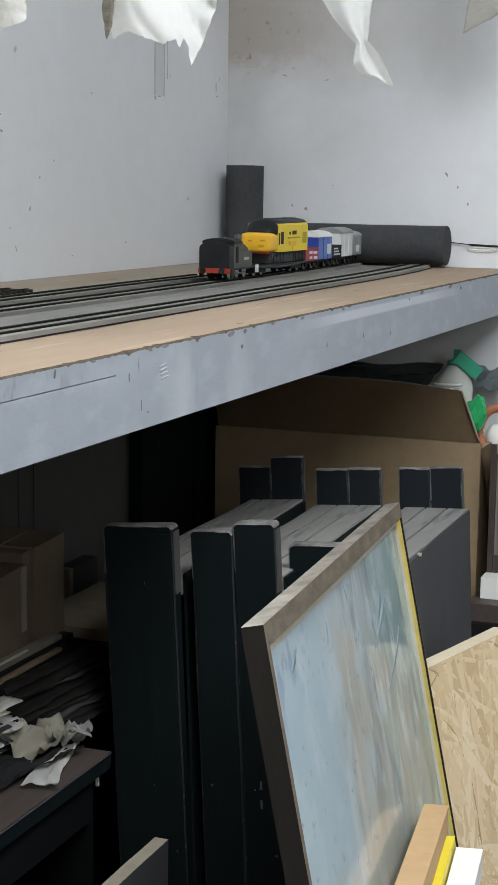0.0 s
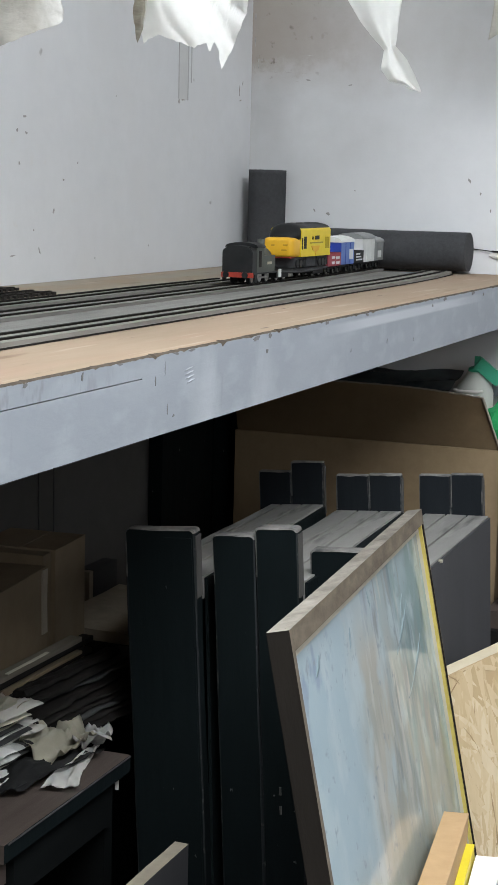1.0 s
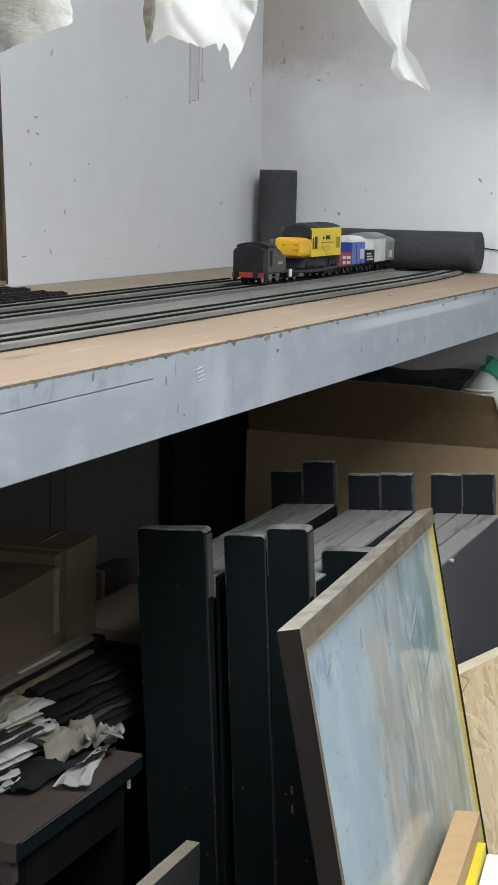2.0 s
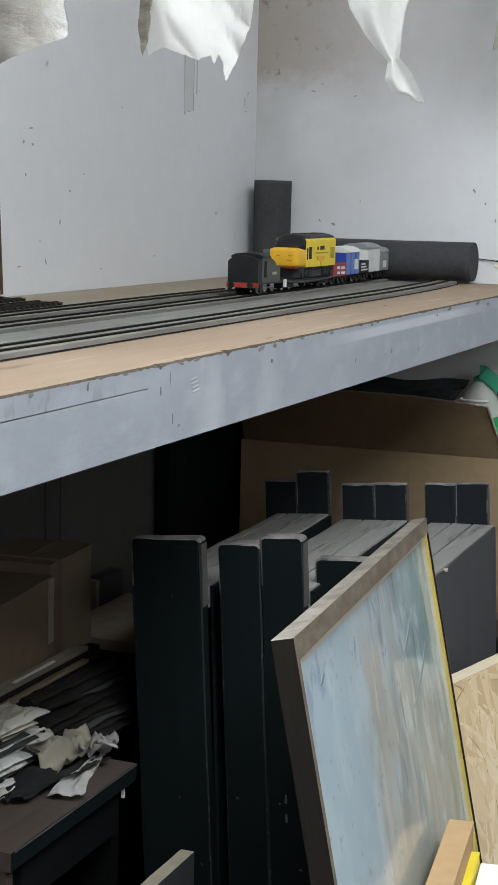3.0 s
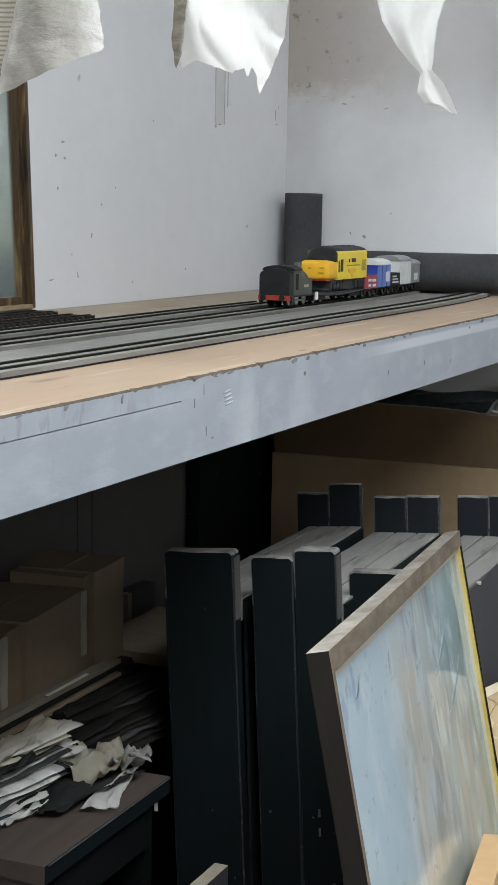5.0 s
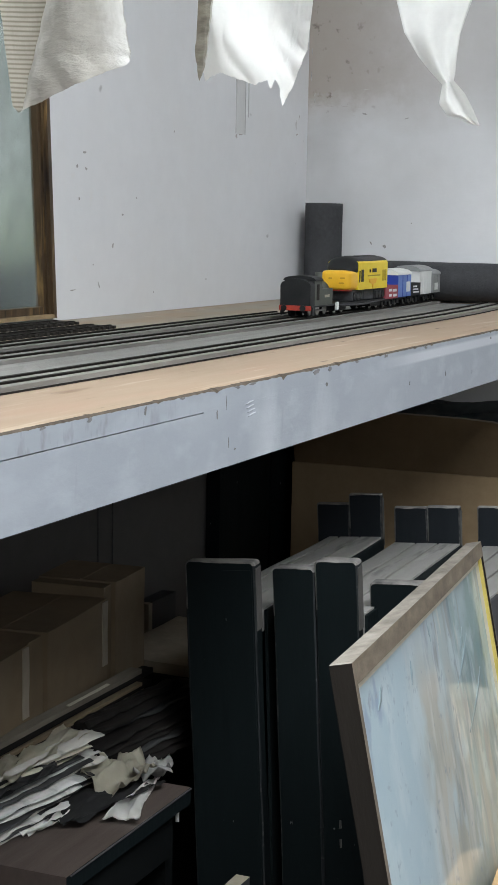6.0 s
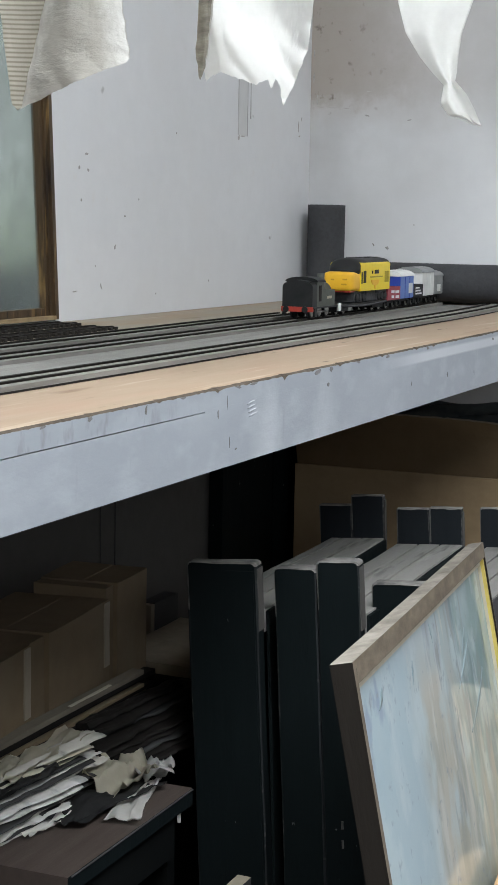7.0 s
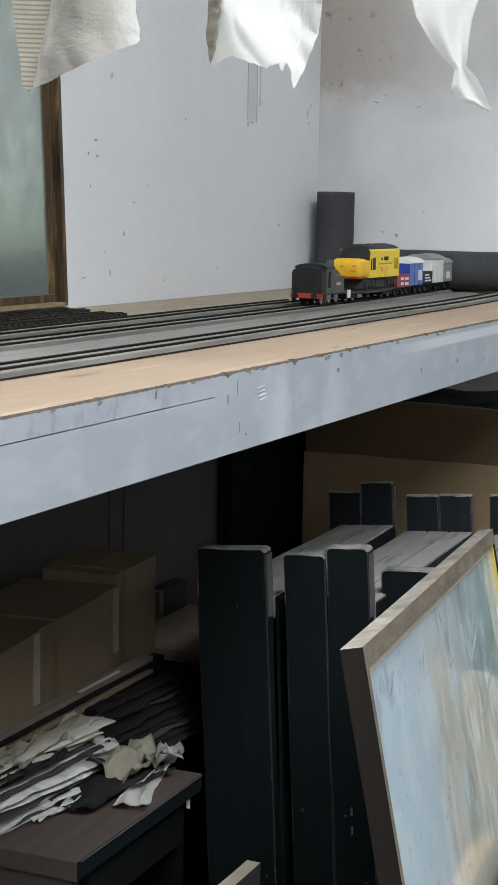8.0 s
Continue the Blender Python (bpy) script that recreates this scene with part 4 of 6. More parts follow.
M_GRILLE = material("olive_grille", (0.30, 0.235, 0.03), (0.42, 0.33, 0.04), 0.6, grain=60, bump=0.0)
for s in (-1, 1):
    yy = s * 0.0167
    for x, w, z0, z1 in ((0.0150, 0.0011, 0.0075, 0.0190), (0.0235, 0.0034, 0.0080, 0.0202)):
        boxpart("side_window", (x - w, x + w, yy - 0.0004, yy + 0.0004, zb + z0, zb + z1), M_LOCO_BLK, die, "narrow black window", 0.0003)
    boxpart("side_emblem", (0.0545, 0.0665, yy - 0.0004, yy + 0.0004, zb + 0.0168, zb + 0.0208), M_LOCO_BLK, die, "black square emblem", 0.0003)
    boxpart("side_emblem", (0.0455, 0.0480, yy - 0.0004, yy + 0.0004, zb + 0.0170, zb + 0.0200), M_DESKF, die, "small dark mark", 0.0003)
    boxpart("side_lettering", (0.040, 0.079, yy - 0.0003, yy + 0.0003, zb + 0.0130, zb + 0.0143), M_GRILLE, die, "dark bar of lettering")
    for k in range(4):
        boxpart("grille_slat", (0.0870 + 0.0034 * k, 0.0888 + 0.0034 * k, yy - 0.0003, yy + 0.0003, zb + 0.0075, zb + 0.0190), M_GRILLE, die, "olive grille slat")
    bm = bmesh.new()
    ring = [(0.0430, 0.0105), (0.0690, 0.0105), (0.0655, 0.0062), (0.0590, 0.0050), (0.0562, 0.0004), (0.0540, 0.0050), (0.0470, 0.0062)]
    outer, inner = [[bm.verts.new((x, yy + s * d, zb + z_)) for x, z_ in ring] for d in (0.0004, -0.0004)]
    bm.faces.new(outer)
    bm.faces.new(inner[::-1])
    for a in range(7):
        bm.faces.new((outer[a], outer[(a + 1) % 7], inner[(a + 1) % 7], inner[a]))
    part("side_emblem", bm, M_LOCO_ORA, die, "orange pointed emblem")
boxpart("fuel_tank", (0.038, 0.066, -0.0135, 0.0135, zb - 0.0105, zb), M_FOAM, die, "", 0.001)
for c in (0.018, 0.086):
    boxpart("bogie", (c - 0.016, c + 0.016, -0.0135, 0.0135, zb - 0.0108, zb - 0.0005), M_FOAM, die, "weathered black bogie", 0.0012)
    for x in (c - 0.010, c, c + 0.010):
        for s in (-1, 1):
            b = bmesh.new()
            rod(b, (x, s * 0.0130, zb - 0.0066), (x, s * 0.0150, zb - 0.0066), 0.0042, sides=12)
            part("wheel", b, M_LOCO_BLK, die)


def open_wagon(x, length, height, body, label, load):
    w = thing("open_wagon", label, "model wagon", "wagons of the train", at=pose(x, TY + 0.35 * bend(x), 0))
    chassis(w, 0, length)
    for dims in ((0, length, -0.0150, -0.0140, 0.0095, height), (0, length, 0.0140, 0.0150, 0.0095, height), (0, 0.001, -0.0139, 0.0139, 0.0095, height), (length - 0.001, length, -0.0139, 0.0139, 0.0095, height)):
        boxpart("side_board", (dims[0], dims[1], dims[2], dims[3], RT + dims[4], RT + dims[5]), body, w)
    boxpart("load", (0.0012, length - 0.0012, -0.0138, 0.0138, RT + 0.0095, RT + height - 0.003), load, w)
    return w


ow = open_wagon(-0.289, 0.043, 0.0235, M_VAN_PINK, "faded red open wagon with pale panel", M_SLEEPER)
boxpart("panel", (-0.0004, 0.0, -0.0130, 0.0020, RT + 0.0115, RT + 0.0215), M_VAN_WHITE, ow, "pale lettered panel")
boxpart("lettering", (-0.0008, -0.0004, -0.0115, -0.0010, RT + 0.0140, RT + 0.0185), M_LOCO_RED, ow, "red bar of lettering")
for px, pz, wx in ((0.012, 0.0185, 0.010), (0.026, 0.0180, 0.012), (0.013, 0.0130, 0.008), (0.027, 0.0127, 0.011)):
    boxpart("lettering", (px, px + wx, -0.0154, -0.0150, RT + pz - 0.0014, RT + pz + 0.0014), M_VAN_WHITE, ow, "pale bar of lettering")
ow = open_wagon(-0.191, 0.036, 0.0235, M_LOCO_BLK, "black open wagon with white lettering", M_SLEEPER)
for k in range(3):
    boxpart("lettering", (0.008 + 0.0, 0.030 - 0.004 * k, -0.0154, -0.0150, RT + 0.0125 + 0.0032 * k, RT + 0.0142 + 0.0032 * k), M_VAN_WHITE, ow, "white bar of lettering")


def van(x, length, top, side, end, roof, label):
    v = thing("covered_van", label, "model wagon", "wagons of the train", at=pose(x, TY + 0.35 * bend(x + length / 2), 0, 0, 0, 1.2))
    chassis(v, 0, length)
    bm = bmesh.new()
    arch_body(bm, 0.0004, length - 0.0004, 0.0152, RT + 0.0095, RT + top - 0.0065, 0.0045)
    part("body", bm, end, v)
    for s in (-1, 1):
        boxpart("side_panel", (0.001, length - 0.001, s * 0.0155 - 0.0004, s * 0.0155 + 0.0004, RT + 0.0100, RT + top - 0.0072), side, v)
        boxpart("door_rib", (length * 0.32, length * 0.34, s * 0.0160 - 0.0003, s * 0.0160 + 0.0003, RT + 0.0100, RT + top - 0.0075), end, v)
        boxpart("door_rib", (length * 0.66, length * 0.68, s * 0.0160 - 0.0003, s * 0.0160 + 0.0003, RT + 0.0100, RT + top - 0.0075), end, v)
    bm = bmesh.new()
    arch_body(bm, -0.0008, length + 0.0008, 0.0164, RT + top - 0.0068, RT + top - 0.0060, 0.0058)
    part("roof", bm, roof, v)
    return v


v = van(-0.243, 0.050, 0.0405, M_VAN_PALE, M_VAN_BLUE, M_VAN_WHITE, "blue covered van with white roof and lighter blue side")
boxpart("label_panel", (0.030, 0.044, -0.0165, -0.0161, RT + 0.015, RT + 0.026), M_VAN_WHITE, v, "white printed panel")
van(-0.153, 0.050, 0.0425, M_VAN_WHITE, M_VAN_WHITE, M_LOCO_GREY, "white covered van with grey roof")
v = van(-0.1005, 0.042, 0.0375, M_LOCO_GREY, M_LOCO_GREY, M_LOCO_GREY, "weathered grey covered van at train end")
boxpart("label_panel", (0.016, 0.030, -0.0165, -0.0161, RT + 0.013, RT + 0.021), M_VAN_WHITE, v, "white printed panel")


# ---- foam tubes ----
def foam_tube(name, a, b, r, label):
    a, b = Vector(a), Vector(b)
    q = (b - a).to_track_quat("Z", "Y").to_matrix()
    L = (b - a).length
    bm = bmesh.new()
    N, K = 36, 24
    rings = []
    for rr in (r,):
        rows = []
        for k in range(K + 1):
            row = []
            for i in range(N):
                ang = 2 * math.pi * i / N
                d = rr * (1 + 0.015 * noise.noise(Vector((math.cos(ang), math.sin(ang), L * 9 * k / K)) * 1.5))
                row.append(bm.verts.new(a + q @ Vector((d * math.cos(ang), d * math.sin(ang), L * k / K))))
            rows.append(row)
        rings.append(rows)
    for s, rows in enumerate(rings):
        for k in range(K):
            for i in range(N):
                f = bm.faces.new((rows[k][i], rows[k][(i + 1) % N], rows[k + 1][(i + 1) % N], rows[k + 1][i]))
                f.smooth = True
    for k in (0, K):
        bm.faces.new(rings[0][k])
    return single(name, bm, M_FOAM, label, "foam tube", "foam tubes")


foam_tube("foam_tube", (-0.031, 0.339, 1.0), (-0.0295, 0.339, 1.1175), 0.0232, "dark grey foam tube standing upright in the corner")
foam_tube("foam_tube", (-0.0262, 0.0825, 1.0262), (-0.0262, 0.312, 1.0262), 0.0230, "dark grey foam tube lying along the wall")

# cable end on the end wall
bm = bmesh.new()
rod(bm, (-0.002, 0.083, 1.0295), (-0.004, 0.060, 1.0275), 0.0006, sides=8)
rod(bm, (-0.004, 0.060, 1.0275), (-0.003, 0.026, 1.0262), 0.0012, sides=8)
single("cable", bm, M_LOCO_BLK, "thin dark cable fixed along the wall", "cable")
bm = bmesh.new()
for k, (dy, dz, r) in enumerate(((0.0175, 0.0034, 0.0011), (0.0150, 0.0017, 0.0014))):
    tube(bm, [(-0.0016, 0.0455 + dy * math.cos(2 * math.pi * i / 28), 1.0228 + dz * math.sin(2 * math.pi * i / 28)) for i in range(29)], r, 8)
single("cable_clip", bm, M_WHITE, "pale oval plastic clip under a wall cable", "clip")

# pits and scuffs in the plaster
def scuff(place, wall, w, h, turn, seed):
    bm = bmesh.new()
    ring = []
    for k in range(20):
        a = 2 * math.pi * k / 20
        r = 0.45 + 0.6 * abs(noise.noise(Vector((math.cos(a) * 2.6, math.sin(a) * 2.6, seed))))
        p, q = w * r * math.cos(a), h * r * math.sin(a)
        c_, s_ = math.cos(radians(turn)), math.sin(radians(turn))
        p, q = p * c_ - q * s_, p * s_ + q * c_
        ring.append((place + p, q))
    y_or_x = {"north": lambda p, q, d: (p, W - d, q), "east": lambda p, q, d: (-d, p, q)}[wall]
    return bm, ring, y_or_x


def add_scuff(wall, place, z, w, h, turn=0.0, seed=0.0, mat=None):
    bm, ring, put = scuff(place, wall, w, h, turn, seed)
    front = [bm.verts.new(put(p, z + q, 0.0004)) for p, q in ring]
    rear = [bm.verts.new(put(p, z + q, 0.0001)) for p, q in ring]
    bm.faces.new(front)
    for k in range(20):
        bm.faces.new((front[k], front[(k + 1) % 20], rear[(k + 1) % 20], rear[k]))
    single("wall_scuff", bm, mat or M_SCUFF, "small dark pit in the painted plaster", "wall mark", "wall scuffs", "structure")


M_CRACK = material("flaked_paint_edge", (0.27, 0.25, 0.23), (0.60, 0.59, 0.58), 0.9, grain=170, patch=50, amount=0.7)
M_SCUFF = material("dirty_pit", (0.15, 0.145, 0.14), (0.46, 0.455, 0.45), 0.9, grain=150)
for i, (p, z, w, h, a) in enumerate(((-0.520, 1.068, 0.0022, 0.0045, -25), (-0.578, 1.155, 0.0050, 0.0018, 0), (-0.592, 1.142, 0.0028, 0.0025, 10), (-0.575, 1.140, 0.0035, 0.0020, -20), (-0.588, 1.112, 0.0020, 0.0022, 0), (-0.500, 1.098, 0.0026, 0.0015, 5),
                                     (-0.470, 1.115, 0.0016, 0.0016, 0), (-0.560, 1.050, 0.0016, 0.0014, 0), (-0.600, 1.027, 0.0075, 0.0009, 5), (-0.548, 1.030, 0.0016, 0.0050, 25), (-0.385, 1.185, 0.0014, 0.0016, 0), (-0.30, 1.030, 0.0014, 0.0016, 0), (-0.43, 1.020, 0.0014, 0.0014, 0))):
    add_scuff("north", p, z, w, h, a, i * 2.3)
for i, (p, z, w, h, a) in enumerate(((0.269, 1.066, 0.0040, 0.0028, 35), (0.287, 1.070, 0.0014, 0.0040, -30), (0.235, 1.095, 0.0014, 0.0014, 0), (0.092, 1.110, 0.0024, 0.0045, -30), (0.078, 1.095, 0.0016, 0.0030, 0), (0.065, 1.075, 0.0014, 0.0030, 0), (0.300, 1.228, 0.0055, 0.0016, 12), (0.245, 1.222, 0.0040, 0.0014, -15), (0.366, 1.245, 0.0015, 0.0045, 0), (0.371, 1.275, 0.0012, 0.010, 0), (0.371, 1.305, 0.0014, 0.006, 0))):
    add_scuff("east", p, z, w, h, a, 40 + i * 2.3)
for i, (p, z, w, h, a) in enumerate(((0.362, 1.2390, 0.007, 0.0011, 4), (0.346, 1.2378, 0.011, 0.0007, 2), (0.327, 1.2368, 0.009, 0.0006, -3), (0.308, 1.2362, 0.008, 0.0009, 5), (0.371, 1.2420, 0.0012, 0.0050, 0), (0.300, 1.2575, 0.010, 0.0007, 2), (0.366, 1.252, 0.0012, 0.0030, 10), (0.315, 1.2265, 0.004, 0.0005, 8))):
    add_scuff("east", p, z, w, h, a, 80 + i * 1.9, M_CRACK)
for i, (p, z, w, h, a) in enumerate(((-0.040, 1.212, 0.0018, 0.0105, 4), (-0.036, 1.201, 0.0045, 0.0012, 12), (-0.030, 1.222, 0.0012, 0.004, -25))):
    add_scuff("north", p, z, w, h, a, 110 + i * 1.9, M_CRACK)

# stained outline of an old conduit on the north wall
M_SCAR = material("stained_plaster", (0.54, 0.545, 0.55), (0.66, 0.665, 0.67), 0.9, grain=60, patch=12, bump=0.3, stretch=(2, 2, 0.5), amount=0.9)
M_SCARD = material("dirty_plaster_edge", (0.32, 0.32, 0.32), (0.60, 0.60, 0.605), 0.9, grain=90, patch=25, bump=0.3, stretch=(1, 1, 0.4), amount=0.8)
for x, wdt, mt in ((-0.212, 0.0115, M_SCAR), (-0.225, 0.0008, M_SCARD), (-0.199, 0.0008, M_SCARD), (-0.190, 0.0010, M_SCARD)):
    bm = bmesh.new()
    box(bm, x - wdt, x + wdt, W - 0.0006, W - 0.0001, 1.192 + (0.02 if x > -0.195 else 0), 1.42)
    single("paint_scar", bm, mt, "grey scar of a removed conduit on plaster", "wall mark", kind="structure")
for i, (p, z, w, h, a) in enumerate(((-0.223, 1.1895, 0.0045, 0.0034, 25), (-0.212, 1.1915, 0.009, 0.0011, 2))):
    add_scuff("north", p, z, w, h, a, 130 + i, M_CRACK)


# ---- hanging torn sheets ----
FW, RTV = Vector((0.9366, 0.3504, 0)), Vector((0.3504, -0.9366, 0))


def sheet(name, tip, left, right, mat, label, fold=0.006, waves=3.0, seed=0.0):
    """A torn sheet: left and right outlines as (offset, height) from the top down to the common tip."""
    tip = Vector(tip)

    def at(line, v):
        v = v * (len(line) - 1)
        i = min(int(v), len(line) - 2)
        f = v - i
        return tuple(line[i][k] * (1 - f) + line[i + 1][k] * f for k in (0, 1))
    bm = bmesh.new()
    NU, NV = 26, 60
    grid = []
    for j in range(NV + 1):
        v = j / NV
        l, r = at(left, v), at(right, v)
        row = []
        for i in range(NU + 1):
            u = i / NU
            o, z = l[0] * (1 - u) + r[0] * u, l[1] * (1 - u) + r[1] * u
            depth = fold * math.sin(u * math.pi * waves + seed + 2.0 * v) + fold * 0.8 * noise.noise(Vector((o * 45, z * 30, seed)))
            z2 = z + (0.0015 * noise.noise(Vector((o * 200, seed, 1))) if v > 0.9 else 0)
            row.append(bm.verts.new(Vector((tip.x, tip.y, 0)) + RTV * o + FW * depth + Vector((0, 0, z2))))
        grid.append(row)
    for j in range(NV):
        for i in range(NU):
            f = bm.faces.new((grid[j][i], grid[j][i + 1], grid[j + 1][i + 1], grid[j + 1][i]))
            f.smooth = True
    bmesh.ops.solidify(bm, geom=bm.faces[:], thickness=0.0006)
    return single(name, bm, mat, label, "cloth", "hanging sheets")


sheet("torn_sheet", (-0.7971, -0.0633, 0), [(-0.09, CEIL), (-0.078, 1.60), (-0.0624, 1.2568), (-0.0546, 1.2289), (-0.0443, 1.2125), (-0.0349, 1.2014), (-0.0267, 1.1928), (-0.0287, 1.1797), (-0.0226, 1.1715), (0.0, 1.1645)],
      [(0.02, CEIL), (0.01, 1.60), (-0.006, 1.2568), (-0.0150, 1.2289), (-0.0172, 1.2125), (-0.0180, 1.2014), (-0.0190, 1.1955), (-0.0107, 1.1867), (-0.0045, 1.1756), (0.0004, 1.1648)], M_CLOTH, "white torn plastic sheet hanging in a twisted point", 0.0036, 2.6, 0.7)


def rag(place, outline, drift, mats, label, fold, seed, edges=(0.0, 1.0), back=0.0, fray=0.0012, curl=0.0):
    """A hanging cloth with a torn lower outline of (offset, height) points; drift: how its sides lean outwards going up."""
    base = Vector(place) + FW * back
    bm = bmesh.new()
    NU, NV = 110, 70
    span = outline[-1][0] - outline[0][0]
    grid = []
    for i in range(NU + 1):
        u = i / NU
        o = outline[0][0] + span * u
        k = max(j for j in range(len(outline) - 1) if outline[j][0] <= o + 1e-9)
        f = (o - outline[k][0]) / (outline[k + 1][0] - outline[k][0])
        zb_ = outline[k][1] * (1 - f) + outline[k + 1][1] * f + fray * noise.noise(Vector((o * 900, seed, 0))) + fray * noise.noise(Vector((o * 300, seed, 4)))
        col = []
        for j in range(NV + 1):
            z_ = zb_ + (CEIL - zb_) * (j / NV) ** 2.4
            rise_ = min(0.25, z_ - zb_)
            o2 = o + (drift[0] * (1 - u) + drift[1] * u) * rise_ + 0.0006 * noise.noise(Vector((seed, u * 3, z_ * 300)))
            slant = o2 + 0.45 * (z_ - 1.17)
            depth = fold * math.sin(u * 5 + seed + 20 * (z_ - 1.1)) + fold * 1.4 * noise.noise(Vector((slant * 34, z_ * 16, seed))) + fold * 0.5 * (1 - 2 * abs(noise.noise(Vector((slant * 60, z_ * 30, seed + 3)))))
            depth += curl * max(0.0, (u - 0.74) / 0.26) ** 2 + 0.4 * curl * max(0.0, (0.12 - u) / 0.12) ** 2
            col.append(bm.verts.new(Vector((base.x, base.y, 0)) + RTV * o2 + FW * depth + Vector((0, 0, z_))))
        grid.append(col)
    for i in range(NU):
        for j in range(NV):
            z_ = grid[i][j].co.z
            mi = 1 if i / NU < edges[0] * (1 + 1.6 * noise.noise(Vector((seed, z_ * 55, 0)))) else (2 if i / NU >= edges[1] + 0.02 * noise.noise(Vector((seed, z_ * 80, 5))) else 0)
            f = bm.faces.new((grid[i][j], grid[i + 1][j], grid[i + 1][j + 1], grid[i][j + 1]))
            f.smooth, f.material_index = True, mi
    bmesh.ops.solidify(bm, geom=bm.faces[:], thickness=0.0005)
    return single("torn_sheet", bm, mats, label, "cloth", "hanging sheets")


rag((-1.088, -0.030, 0), [(-0.0455, 1.1800), (-0.0434, 1.1710), (-0.0391, 1.1744), (-0.0340, 1.1753), (-0.0236, 1.1716), (-0.0165, 1.1695), (-0.0145, 1.1688), (-0.0130, 1.1706), (-0.0085, 1.1722), (-0.0070, 1.1672), (-0.0045, 1.1730), (-0.0022, 1.1700), (-0.0003, 1.1582), (0.0022, 1.1633), (0.0050, 1.1690), (0.0072, 1.1751), (0.0131, 1.1902)],
    (-0.02, 0.10), [M_CLOTH, M_BURLAPD, M_CLOTH], "white torn sheet with ragged lower edge", 0.0105, 2.1, (0.0, 1.1), 0.0, 0.0008)
rag((-1.088, -0.030, 0), [(-0.0480, 1.1830), (-0.0466, 1.1760), (-0.0450, 1.1700), (-0.0435, 1.1730), (-0.0420, 1.1790), (-0.0412, 1.1850)],
    (0.05, 0.10), [M_BURLAPD, M_BURLAP, M_BURLAP], "brown dirty strip of cloth beside a white sheet", 0.0020, 6.3, (0.0, 0.80), -0.016, 0.0005)
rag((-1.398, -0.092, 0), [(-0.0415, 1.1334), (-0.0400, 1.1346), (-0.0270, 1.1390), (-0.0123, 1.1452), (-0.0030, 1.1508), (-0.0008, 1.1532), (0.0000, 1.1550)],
    (0.25, -0.17), [M_EDGELIT, M_EDGELIT, M_EDGELIT], "coarse grey-white cloth hanging in a blunt fold", 0.0055, 0.9, (0.0, 1.1), 0.0, 0.0004, 0.016)
rag((-1.398, -0.092, 0), [(-0.0440, 1.1362), (-0.0415, 1.1335), (-0.0400, 1.1350), (-0.0280, 1.1500), (-0.0200, 1.1600)],
    (-0.13, 0.10), [M_RIBBED, M_BURLAP, M_BURLAP], "dirty brown coarse cloth hanging behind another", 0.0015, 4.9, (0.0, 1.1), 0.012, 0.0005)
# added sheet in place of a patch of shade by the end wall
sheet("torn_sheet", (-0.15, 0.04, 0), [(0.02, CEIL), (0.004, 1.6), (0.0028, 1.2958), (-0.002, 1.2601)],
      [(0.10, CEIL), (0.09, 1.6), (0.060, 1.300), (0.035, 1.2800)], M_BURLAP, "beige sheet standing in for shade near the end wall", 0.003, 1.0, 1.2)


# ---- under the shelf: black timber trestles ----
def plank(name, dims, mat, parent, label="", seed=0.0, wear=0.0006):
    bm = bmesh.new()
    box(bm, *dims)
    bevelled(bm, 0.0018, 1)
    roughen(bm, 2, wear, 25, seed)
    return part(name, bm, mat, parent, label)


